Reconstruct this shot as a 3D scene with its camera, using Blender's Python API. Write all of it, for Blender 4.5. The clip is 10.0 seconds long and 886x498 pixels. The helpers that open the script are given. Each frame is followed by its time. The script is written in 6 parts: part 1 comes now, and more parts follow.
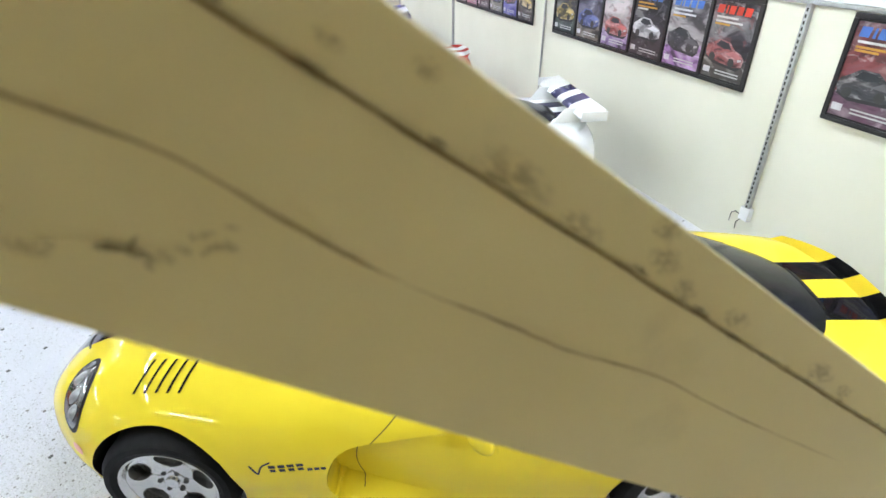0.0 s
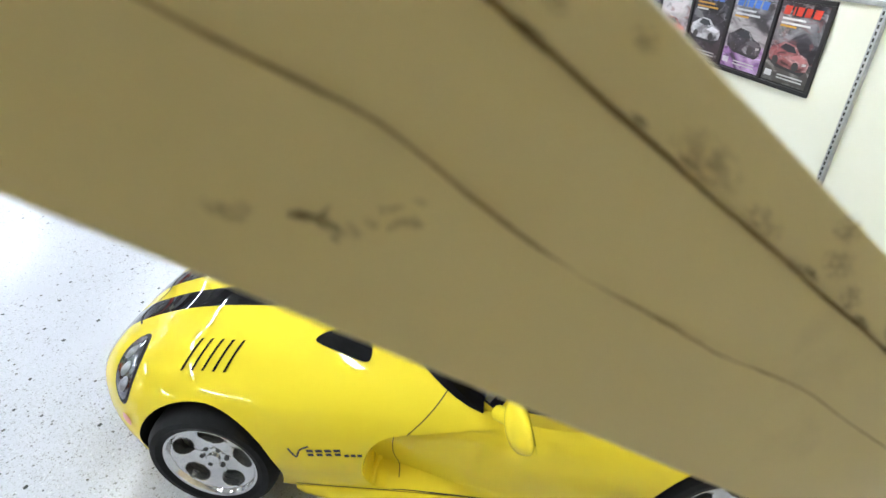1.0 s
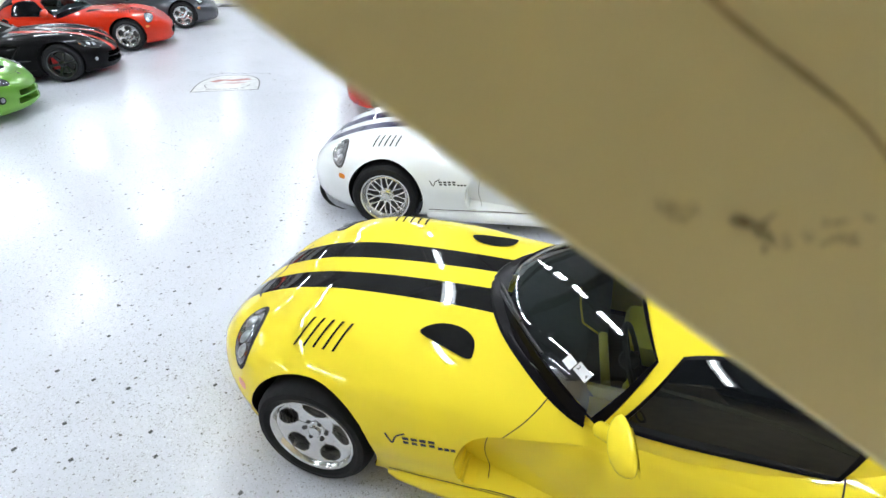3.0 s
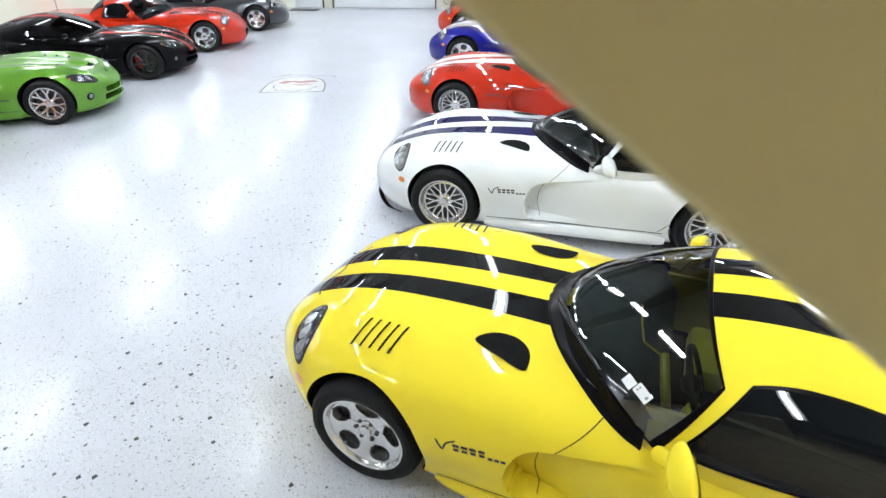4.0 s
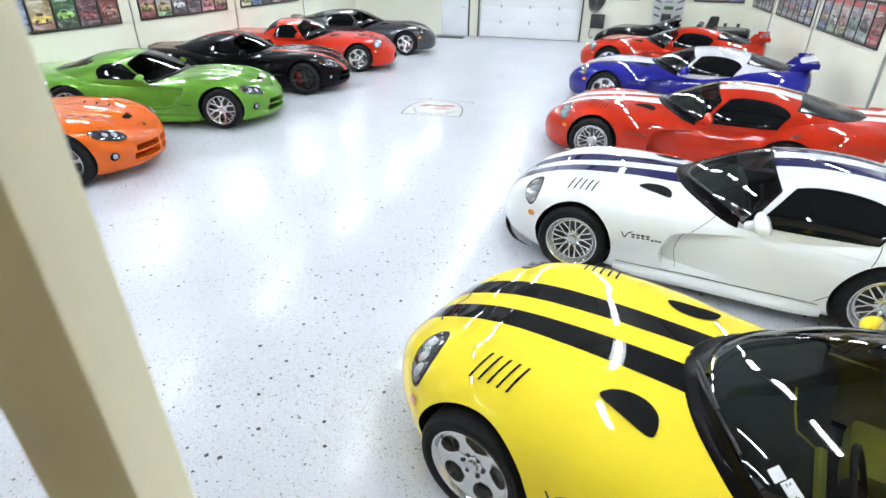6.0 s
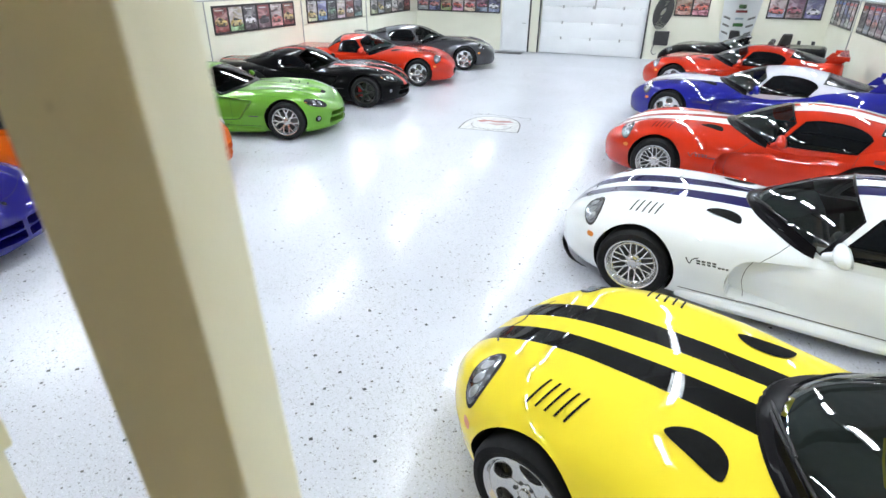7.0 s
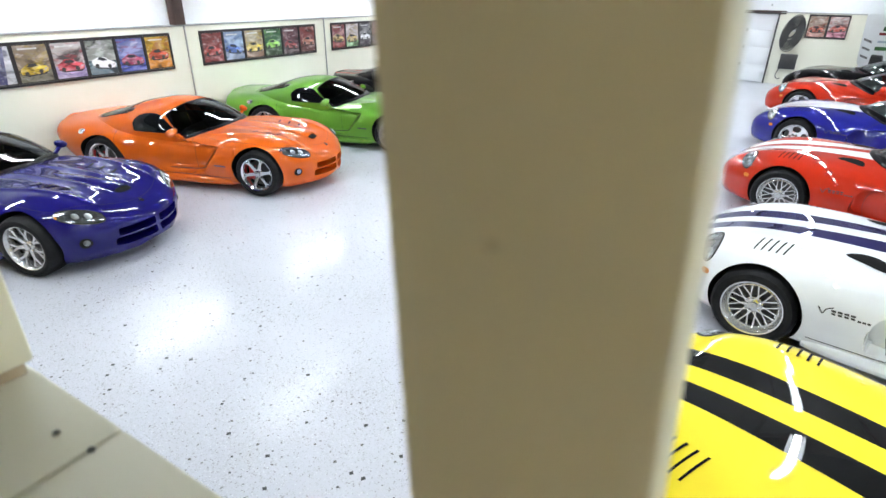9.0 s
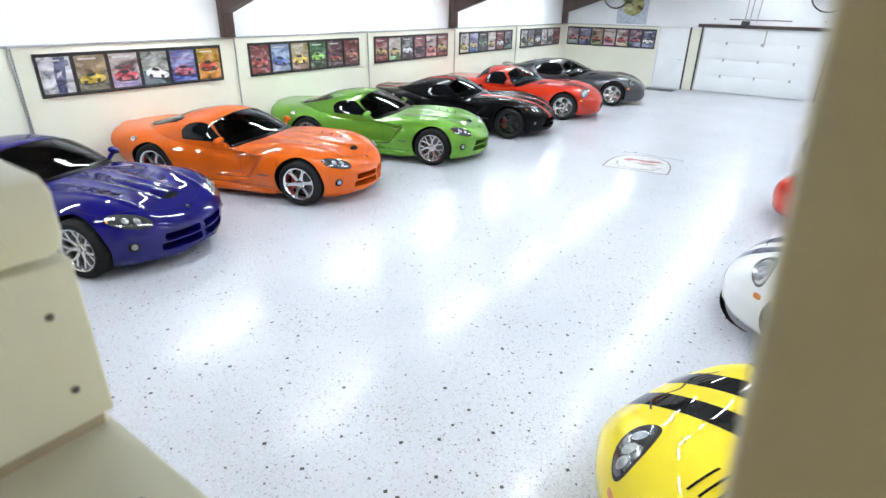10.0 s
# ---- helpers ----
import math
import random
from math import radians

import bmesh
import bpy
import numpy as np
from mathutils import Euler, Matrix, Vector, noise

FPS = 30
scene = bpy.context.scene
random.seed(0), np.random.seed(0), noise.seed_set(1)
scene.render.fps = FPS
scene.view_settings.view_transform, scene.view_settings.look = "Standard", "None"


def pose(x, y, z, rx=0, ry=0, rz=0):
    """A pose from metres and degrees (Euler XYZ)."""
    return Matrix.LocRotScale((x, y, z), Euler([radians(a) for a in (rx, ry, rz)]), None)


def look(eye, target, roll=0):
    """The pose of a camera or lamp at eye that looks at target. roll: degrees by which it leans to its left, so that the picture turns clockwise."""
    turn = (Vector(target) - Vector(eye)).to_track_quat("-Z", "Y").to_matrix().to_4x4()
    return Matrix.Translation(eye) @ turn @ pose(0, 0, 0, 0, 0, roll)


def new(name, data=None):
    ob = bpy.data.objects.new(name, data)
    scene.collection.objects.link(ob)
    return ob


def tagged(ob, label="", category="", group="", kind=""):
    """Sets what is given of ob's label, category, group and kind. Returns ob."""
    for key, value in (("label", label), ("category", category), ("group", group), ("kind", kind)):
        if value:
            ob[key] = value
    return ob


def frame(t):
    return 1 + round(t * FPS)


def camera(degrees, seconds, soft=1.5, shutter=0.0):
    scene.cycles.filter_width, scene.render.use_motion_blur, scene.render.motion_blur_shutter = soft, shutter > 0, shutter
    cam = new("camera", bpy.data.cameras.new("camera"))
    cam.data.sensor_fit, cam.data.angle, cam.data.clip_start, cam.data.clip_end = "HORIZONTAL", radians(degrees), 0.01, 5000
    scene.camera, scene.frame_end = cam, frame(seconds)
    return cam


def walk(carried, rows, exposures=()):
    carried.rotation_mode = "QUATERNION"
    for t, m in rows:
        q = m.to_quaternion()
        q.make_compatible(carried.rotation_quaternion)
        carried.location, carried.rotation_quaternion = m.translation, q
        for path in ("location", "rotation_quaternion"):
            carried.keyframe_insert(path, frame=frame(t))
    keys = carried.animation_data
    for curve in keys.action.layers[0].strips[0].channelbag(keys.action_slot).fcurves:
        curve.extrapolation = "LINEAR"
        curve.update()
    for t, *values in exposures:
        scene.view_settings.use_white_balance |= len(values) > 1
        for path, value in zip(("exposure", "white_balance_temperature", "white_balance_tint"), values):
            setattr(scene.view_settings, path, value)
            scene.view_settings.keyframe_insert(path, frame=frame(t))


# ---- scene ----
cam = camera(78.1, 10.0)
cam.data.dof.use_dof, cam.data.dof.focus_distance, cam.data.dof.aperture_fstop = True, 6.0, 7.0
PATH = [
    (0, (0.3762, -2.06, 2.6378), (0.94, -0.4336, 1.6187), -0.2),
    (0.5, (0.3496, -2.046, 2.632), (0.8481, -0.4048, 1.6029), 0.1),
    (1, (0.327, -2.036, 2.6272), (0.767, -0.38, 1.5951), 0.6),
    (1.5, (0.3024, -2.03, 2.6249), (0.6723, -0.3585, 1.5897), 0.4),
    (2, (0.2762, -2.023, 2.6239), (0.5697, -0.3332, 1.5951), 0.4),
    (2.5, (0.25, -2.017, 2.6221), (0.4542, -0.3176, 1.5874), 0.5),
    (4, (0.177, -2.001, 2.629), (0.11, -0.283, 1.6107), 0.3),
    (4.5, (0.15, -1.993, 2.637), (-0.02, -0.269, 1.6411), 0.6),
    (5, (0.121, -1.986, 2.646), (-0.15, -0.263, 1.668), 0.9),
    (5.5, (0.09, -1.978, 2.653), (-0.284, -0.266, 1.689), 1.1),
    (7, (-0.015, -1.953, 2.685), (-0.663, -0.292, 1.779), 0.8),
    (7.5, (-0.054, -1.944, 2.689), (-0.781, -0.31, 1.794), 0.8),
    (8, (-0.093, -1.939, 2.693), (-0.894, -0.333, 1.809), 0.8),
    (8.5, (-0.129, -1.934, 2.696), (-0.998, -0.36, 1.82), 0.7),
    (9, (-0.17, -1.93, 2.697), (-1.11, -0.389, 1.836), 0.8),
    (9.5, (-0.215, -1.922, 2.698), (-1.214, -0.409, 1.852), 0.9),
    (10, (-0.257, -1.917, 2.698), (-1.307, -0.426, 1.876), 1.1),
]
walk(cam, [(t, look(eye, target, roll)) for t, eye, target, roll in PATH])

# ---- light ----
world = bpy.data.worlds.new("world")
scene.world = world
world.use_nodes = True
world.node_tree.nodes["Background"].inputs[0].default_value = (0.9, 0.95, 1.0, 1)
world.node_tree.nodes["Background"].inputs[1].default_value = 0.05
TUBE_POWER = 118.0
scene.view_settings.exposure = 0.0


# ---- materials ----
def nodes_of(name):
    m = bpy.data.materials.new(name)
    m.use_nodes = True
    nt = m.node_tree
    return m, nt, nt.nodes["Principled BSDF"]


def setv(b, **kw):
    for k, v in kw.items():
        b.inputs[k.replace("_", " ")].default_value = v


def rgb(c):
    return (c[0], c[1], c[2], 1)


def noise_tex(nt, scale, detail=3, coord="Object"):
    tc = nt.nodes.new("ShaderNodeTexCoord")
    n = nt.nodes.new("ShaderNodeTexNoise")
    n.inputs["Scale"].default_value = scale
    n.inputs["Detail"].default_value = detail
    nt.links.new(tc.outputs[coord], n.inputs["Vector"])
    return n


def ramp(nt, src, stops):
    r = nt.nodes.new("ShaderNodeValToRGB")
    e = r.color_ramp.elements
    while len(e) < len(stops):
        e.new(0.5)
    for k, (p, c) in enumerate(stops):
        e[k].position = p
        e[k].color = rgb(c) if len(c) == 3 else c
    nt.links.new(src, r.inputs[0])
    return r


def math_node(nt, op, a, b=None):
    n = nt.nodes.new("ShaderNodeMath")
    n.operation = op
    for i, v in enumerate((a, b)):
        if v is None:
            continue
        if isinstance(v, (int, float)):
            n.inputs[i].default_value = v
        else:
            nt.links.new(v, n.inputs[i])
    return n.outputs[0]


def mix(nt, fac, a, b):
    n = nt.nodes.new("ShaderNodeMix")
    n.data_type = "RGBA"
    for sock, v in ((n.inputs[0], fac), (n.inputs[6], a), (n.inputs[7], b)):
        if isinstance(v, (int, float)):
            sock.default_value = v
        elif isinstance(v, tuple):
            sock.default_value = rgb(v)
        else:
            nt.links.new(v, sock)
    return n.outputs[2]


def bump(nt, b, src, strength, dist=0.01):
    n = nt.nodes.new("ShaderNodeBump")
    n.inputs["Strength"].default_value = strength
    n.inputs["Distance"].default_value = dist
    nt.links.new(src, n.inputs["Height"])
    nt.links.new(n.outputs[0], b.inputs["Normal"])


def plain(name, c, rough=0.5, metal=0.0, coat=0.0, var=0.12, scale=8.0, bmp=0.05, spec=0.5):
    """A surface with grain at two scales."""
    m, nt, b = nodes_of(name)
    setv(b, Roughness=rough, Metallic=metal, Coat_Weight=coat, Specular_IOR_Level=spec)
    n1, n2 = noise_tex(nt, scale, 4), noise_tex(nt, scale * 14, 2)
    s = math_node(nt, "ADD", math_node(nt, "MULTIPLY", n1.outputs[0], 0.7), math_node(nt, "MULTIPLY", n2.outputs[0], 0.3))
    lo, hi = tuple(v * (1 - var) for v in c), tuple(min(1, v * (1 + var)) for v in c)
    r = ramp(nt, s, [(0.3, lo), (0.7, hi)])
    nt.links.new(r.outputs[0], b.inputs["Base Color"])
    if bmp:
        bump(nt, b, n2.outputs[0], bmp, 0.004)
    return m


def car_paint(name, c, stripe=None, centre=0.22, half=0.115, flake=0.0, ior=1.46):
    """Clear-coated lacquer, with a pair of lengthwise stripes where the car has them."""
    m, nt, b = nodes_of(name)
    setv(b, Roughness=0.30 if flake else 0.45, Metallic=flake, Specular_IOR_Level=0.03, Coat_Weight=0.9, Coat_Roughness=0.02, Coat_IOR=ior)
    n1 = noise_tex(nt, 2.5, 3)
    n2 = noise_tex(nt, 900, 1)
    s = math_node(nt, "ADD", math_node(nt, "MULTIPLY", n1.outputs[0], 0.5), math_node(nt, "MULTIPLY", n2.outputs[0], 0.5))
    r = ramp(nt, s, [(0.3, tuple(v * 0.93 for v in c)), (0.7, tuple(min(1, v * 1.06) for v in c))])
    col = r.outputs[0]
    if stripe:
        tc = nt.nodes.new("ShaderNodeTexCoord")
        sp = nt.nodes.new("ShaderNodeSeparateXYZ")
        nt.links.new(tc.outputs["Object"], sp.inputs[0])
        d = math_node(nt, "ABSOLUTE", math_node(nt, "SUBTRACT", math_node(nt, "ABSOLUTE", sp.outputs[1]), centre))
        inside = math_node(nt, "LESS_THAN", d, half)
        above = math_node(nt, "GREATER_THAN", sp.outputs[2], 0.36)
        col = mix(nt, math_node(nt, "MULTIPLY", inside, above), col, stripe)
    nt.links.new(col, b.inputs["Base Color"])
    return m


def glass(name, c, ior=2.6):
    """A thin pane: what lies behind, tinted, under a mirror sheen that grows with the slant."""
    m, nt, b = nodes_of(name)
    nt.nodes.remove(b)
    out = nt.nodes["Material Output"]
    tr, gl, mx, fr = (nt.nodes.new(k) for k in ("ShaderNodeBsdfTransparent", "ShaderNodeBsdfGlossy", "ShaderNodeMixShader", "ShaderNodeFresnel"))
    tr.inputs[0].default_value = rgb(c)
    gl.inputs[0].default_value = (1, 1, 1, 1)
    gl.inputs["Roughness"].default_value = 0.01
    fr.inputs[0].default_value = ior
    nt.links.new(fr.outputs[0], mx.inputs[0])
    nt.links.new(tr.outputs[0], mx.inputs[1])
    nt.links.new(gl.outputs[0], mx.inputs[2])
    nt.links.new(mx.outputs[0], out.inputs[0])
    return m


def floor_material():
    """White flake-cast floor: fine speckle, scattered dark chips, a resin gloss."""
    m, nt, b = nodes_of("flake_floor")
    setv(b, Roughness=0.33, Coat_Weight=0.18, Coat_Roughness=0.14, Coat_IOR=1.5)
    tc = nt.nodes.new("ShaderNodeTexCoord")
    wob = nt.nodes.new("ShaderNodeTexNoise")
    wob.inputs["Scale"].default_value = 55
    nt.links.new(tc.outputs["Object"], wob.inputs["Vector"])
    vadd = nt.nodes.new("ShaderNodeVectorMath")
    vadd.operation = "MULTIPLY_ADD"
    nt.links.new(wob.outputs["Color"], vadd.inputs[0])
    vadd.inputs[1].default_value = (0.013, 0.013, 0.0)
    nt.links.new(tc.outputs["Object"], vadd.inputs[2])

    drift = ramp(nt, noise_tex(nt, 0.9, 3).outputs[0], [(0.35, (0.22, 0.22, 0.22)), (0.65, (0.85, 0.85, 0.85))]).outputs[0]

    def chips(scale, size, keep, offset):
        mp = nt.nodes.new("ShaderNodeMapping")
        mp.inputs["Location"].default_value = (offset, offset * 1.7, 0)
        nt.links.new(vadd.outputs[0], mp.inputs["Vector"])
        v = nt.nodes.new("ShaderNodeTexVoronoi")
        v.voronoi_dimensions = "2D"
        v.distance = "MANHATTAN"
        v.inputs["Scale"].default_value = scale
        nt.links.new(mp.outputs[0], v.inputs["Vector"])
        sep = nt.nodes.new("ShaderNodeSeparateColor")
        nt.links.new(v.outputs["Color"], sep.inputs[0])
        near = math_node(nt, "LESS_THAN", v.outputs["Distance"], math_node(nt, "MULTIPLY", sep.outputs[1], size))
        picked = math_node(nt, "LESS_THAN", sep.outputs[0], math_node(nt, "MULTIPLY", drift, keep * 2))
        return math_node(nt, "MULTIPLY", near, picked), sep.outputs[2]

    cloud = noise_tex(nt, 0.6, 4)
    base = ramp(nt, cloud.outputs[0], [(0.3, (0.516, 0.526, 0.58)), (0.7, (0.586, 0.596, 0.655))]).outputs[0]
    for scale, size, keep, off, c in ((110, 0.6, 0.50, 3.1, (0.42, 0.43, 0.455)), (75, 0.6, 0.15, 7.7, (0.31, 0.315, 0.33)), (130, 0.6, 0.12, 4.4, (0.70, 0.72, 0.74)), (34, 0.36, 0.07, 1.3, (0.23, 0.23, 0.235)), (11, 0.215, 0.10, 5.9, (0.030, 0.032, 0.033)), (19, 0.25, 0.07, 9.2, (0.09, 0.08, 0.07))):
        f, tone = chips(scale, size, keep, off)
        base = mix(nt, f, base, c)
    nt.links.new(base, b.inputs["Base Color"])
    fine = noise_tex(nt, 160, 2)
    big = noise_tex(nt, 5, 2)
    bump(nt, b, math_node(nt, "ADD", fine.outputs[0], big.outputs[0]), 0.06, 0.003)
    return m


def painted_timber(name="cream_painted_timber", warm=1.0):
    """Cream gloss paint on sawn timber, with brown scuffs and brush marks."""
    m, nt, b = nodes_of(name)
    setv(b, Roughness=0.5, Specular_IOR_Level=0.35)
    cloud = noise_tex(nt, 3.0, 5)
    scuff = noise_tex(nt, 11.0, 6)
    col = ramp(nt, cloud.outputs[0], [(0.3, (0.68, 0.655 / warm**0.2, 0.51 / warm**2)), (0.7, (0.73, 0.705 / warm**0.2, 0.56 / warm**2))]).outputs[0]
    f = ramp(nt, scuff.outputs[0], [(0.66, (0, 0, 0)), (0.80, (0.22, 0.22, 0.22))]).outputs[0]
    col = mix(nt, f, col, (0.30, 0.25, 0.13))
    nt.links.new(col, b.inputs["Base Color"])
    grain = noise_tex(nt, 60, 3)
    bump(nt, b, grain.outputs[0], 0.12, 0.002)
    return m


def soft_stain(name, colour, most):
    """Brown grime that thins out towards its ragged edge."""
    m, nt, b = nodes_of(name)
    setv(b, Roughness=0.7)
    b.inputs["Base Color"].default_value = rgb(colour)
    tc = nt.nodes.new("ShaderNodeTexCoord")
    ln = nt.nodes.new("ShaderNodeVectorMath")
    ln.operation = "LENGTH"
    nt.links.new(tc.outputs["Object"], ln.inputs[0])
    info = nt.nodes.new("ShaderNodeObjectInfo")
    n = nt.nodes.new("ShaderNodeTexNoise")
    n.noise_dimensions = "4D"
    n.inputs["Scale"].default_value = 3.2
    n.inputs["Detail"].default_value = 6
    nt.links.new(tc.outputs["Object"], n.inputs["Vector"])
    nt.links.new(math_node(nt, "MULTIPLY", info.outputs["Random"], 40.0), n.inputs["W"])
    core = math_node(nt, "SUBTRACT", 1.0, ln.outputs["Value"])
    ragged = math_node(nt, "MULTIPLY", math_node(nt, "SUBTRACT", n.outputs[0], 0.36), 2.6)
    f = math_node(nt, "MULTIPLY", core, ragged)
    r = ramp(nt, f, [(0.04, (0, 0, 0)), (0.36, (most, most, most))])
    nt.links.new(r.outputs[0], b.inputs["Alpha"])
    return m


def wall_paint():
    m, nt, b = nodes_of("cream_wall_panel")
    setv(b, Roughness=0.55)
    cloud, fine = noise_tex(nt, 0.8, 4), noise_tex(nt, 40, 3)
    col = ramp(nt, cloud.outputs[0], [(0.3, (0.69, 0.685, 0.57)), (0.7, (0.75, 0.745, 0.635))]).outputs[0]
    nt.links.new(col, b.inputs["Base Color"])
    bump(nt, b, fine.outputs[0], 0.08, 0.003)
    return m


def emitter(name, c, strength):
    m, nt, b = nodes_of(name)
    setv(b, Base_Color=rgb(c), Emission_Color=rgb(c), Emission_Strength=strength)
    return m


M = {
    "floor": floor_material(),
    "timber": painted_timber(),
    # same timber with a yellower base colour, for the rail only
    "rail_timber": painted_timber("yellower_cream_timber", 1.16),
    "wall": wall_paint(),
    "lining": plain("grey_roof_lining", (0.16, 0.162, 0.165), 0.5, var=0.15, scale=1.2),
    "insulation": plain("white_insulation_facing", (0.80, 0.82, 0.84), 0.4, var=0.05, scale=1.5),
    "steel_brown": plain("brown_primer_steel", (0.055, 0.032, 0.027), 0.5, var=0.25, scale=5),
    "galv": plain("galvanised_steel", (0.42, 0.43, 0.43), 0.42, metal=0.7, var=0.2, scale=20),
    "white_door": plain("white_door_paint", (0.78, 0.80, 0.82), 0.4, var=0.04, scale=2),
    "black": plain("satin_black_trim", (0.014, 0.014, 0.015), 0.4, var=0.3, scale=30),
    "void": plain("matt_black_void", (0.006, 0.006, 0.006), 0.9, var=0.3, scale=30, spec=0.1),
    "frame": plain("black_picture_frame", (0.012, 0.011, 0.012), 0.35, var=0.2, scale=20),
    "rubber": plain("tyre_rubber", (0.010, 0.010, 0.011), 0.72, spec=0.2, var=0.3, scale=25, bmp=0.2),
    "rubber_trim": plain("black_rubber_seal", (0.0035, 0.003, 0.004), 0.30, spec=0.06, var=0.3, scale=25),
    "chrome": plain("polished_alloy", (0.80, 0.80, 0.81), 0.12, metal=1.0, var=0.06, scale=12, bmp=0.02),
    "satin": plain("satin_alloy", (0.70, 0.70, 0.70), 0.17, metal=0.9, var=0.08, scale=12, bmp=0.02),
    "silver": plain("silver_painted_alloy", (0.62, 0.62, 0.62), 0.25, metal=0.85, var=0.08, scale=12, bmp=0.02),
    "black_rim": plain("black_painted_alloy", (0.012, 0.012, 0.012), 0.25, coat=0.6, var=0.2, scale=12),
    "disc": plain("cast_iron_disc", (0.10, 0.10, 0.10), 0.4, metal=0.8, var=0.25, scale=30),
    "glass": glass("tinted_windscreen_glass", (0.60, 0.68, 0.66), 2.05),
    "tint_glass": glass("dark_windscreen_glass", (0.10, 0.115, 0.11), 1.36),
    "rear_glass": plain("black_rear_glass", (0.005, 0.005, 0.006), 0.2, spec=0.25, var=0.3, scale=2, bmp=0.0),
    "dark_glass": plain("dark_tinted_glass", (0.005, 0.006, 0.007), 0.03, spec=0.35, var=0.3, scale=2, bmp=0.0),
    "bowl": plain("dull_reflector", (0.32, 0.33, 0.34), 0.3, metal=0.8, coat=0.5, var=0.3, scale=40, bmp=0.0),
    "lens": plain("headlamp_lens", (0.10, 0.105, 0.11), 0.16, metal=0.7, coat=1.0, var=0.7, scale=24, bmp=0.0),
    "clear_lens": plain("clear_headlamp_lens", (0.40, 0.41, 0.43), 0.14, metal=0.6, coat=1.0, var=0.5, scale=24, bmp=0.0),
    "amber": plain("amber_marker_lens", (0.62, 0.19, 0.012), 0.3, coat=0.3, var=0.1, scale=30),
    "red_lens": plain("red_lens", (0.45, 0.02, 0.02), 0.15, coat=1.0, var=0.1, scale=30),
    "leather": plain("black_leather", (0.022, 0.021, 0.021), 0.5, var=0.3, scale=20, bmp=0.15),
    "yellow_trim": plain("yellow_interior_trim", (0.55, 0.46, 0.03), 0.4, var=0.1, scale=6),
    "cable": plain("grey_cable_sheath", (0.07, 0.07, 0.072), 0.5, var=0.25, scale=20),
    "dash": plain("grey_dashboard_vinyl", (0.055, 0.062, 0.060), 0.5, var=0.2, scale=20, bmp=0.1),
    "sticker": plain("white_paper_sticker", (0.78, 0.80, 0.84), 0.5, var=0.05, scale=40),
    "tube": emitter("fluorescent_tube", (0.87, 0.945, 1.0), TUBE_POWER),
    "white_metal": plain("white_enamel", (0.75, 0.76, 0.76), 0.35, var=0.05, scale=6),
    "dark_grey": plain("charcoal_plastic", (0.03, 0.03, 0.032), 0.45, var=0.25, scale=14),
    "seam": plain("dark_joint_and_vent_shade", (0.02, 0.018, 0.014), 0.8, var=0.3, scale=40),
    "stain": soft_stain("brown_stain", (0.27, 0.195, 0.085), 0.36),
    "faint_stain": soft_stain("faint_grime", (0.27, 0.195, 0.085), 0.18),
    "dark_stain": soft_stain("dark_brown_stain", (0.12, 0.085, 0.04), 0.9),
    "faint_crack": plain("faint_crack", (0.33, 0.265, 0.14), 0.9, var=0.45, scale=25),
    "wood": plain("warm_bounce_board", (0.68, 0.56, 0.375), 0.5, var=0.2, scale=4),
    "mid_wood": plain("tan_board", (0.58, 0.475, 0.315), 0.5, var=0.2, scale=4),
    "shade_brown": plain("brown_shade_board", (0.40, 0.32, 0.21), 0.5, var=0.25, scale=4),
    "crack": plain("old_crack", (0.16, 0.10, 0.035), 0.9, var=0.4, scale=60),
    "screw": plain("worn_screw_head", (0.10, 0.10, 0.085), 0.5, metal=0.5, var=0.4, scale=200),
}


# ---- mesh helpers ----
def finish(bm, name, mats=(), smooth=35):
    me = bpy.data.meshes.new(name)
    bmesh.ops.recalc_face_normals(bm, faces=bm.faces)
    bm.to_mesh(me)
    bm.free()
    for m in mats:
        me.materials.append(m)
    if smooth:
        me.shade_smooth()
        me.set_sharp_from_angle(angle=radians(smooth))
    return me


def part(name, bm, material, parent=None, label="", smooth=35):
    ob = new(name, finish(bm, name, [material] if material else [], smooth))
    if parent is not None:
        ob.parent = parent
    if label:
        tagged(ob, label)
    return ob


def box(bm, x0, x1, y0, y1, z0, z1, bevel=0.0, m=None):
    v = bmesh.ops.create_cube(bm, size=1.0)["verts"]
    t = Matrix.LocRotScale(((x0 + x1) / 2, (y0 + y1) / 2, (z0 + z1) / 2), None, (x1 - x0, y1 - y0, z1 - z0))
    bmesh.ops.transform(bm, matrix=t, verts=v)
    if bevel:
        es = list({e for q in v for e in q.link_edges})
        v = bmesh.ops.bevel(bm, geom=es, offset=bevel, segments=2, affect="EDGES", profile=0.5)["verts"]
    if m is not None:
        bmesh.ops.transform(bm, matrix=m, verts=list({q for q in v}))
    return v


def bm_box(*a, **k):
    bm = bmesh.new()
    box(bm, *a, **k)
    return bm


def lathe(bm, profile, n=40, axis="y", close=False):
    """Turns (radius, along) pairs round an axis."""
    rings = []
    for r, a in profile:
        ring = []
        for k in range(n):
            t = 2 * math.pi * k / n
            c, s = r * math.cos(t), r * math.sin(t)
            ring.append(bm.verts.new((c, a, s) if axis == "y" else (c, s, a)))
        rings.append(ring)
    for p, q in zip(rings, rings[1:]):
        for k in range(n):
            bm.faces.new((p[k], p[(k + 1) % n], q[(k + 1) % n], q[k]))
    if close:
        bm.faces.new(rings[0]), bm.faces.new(rings[-1])
    return rings


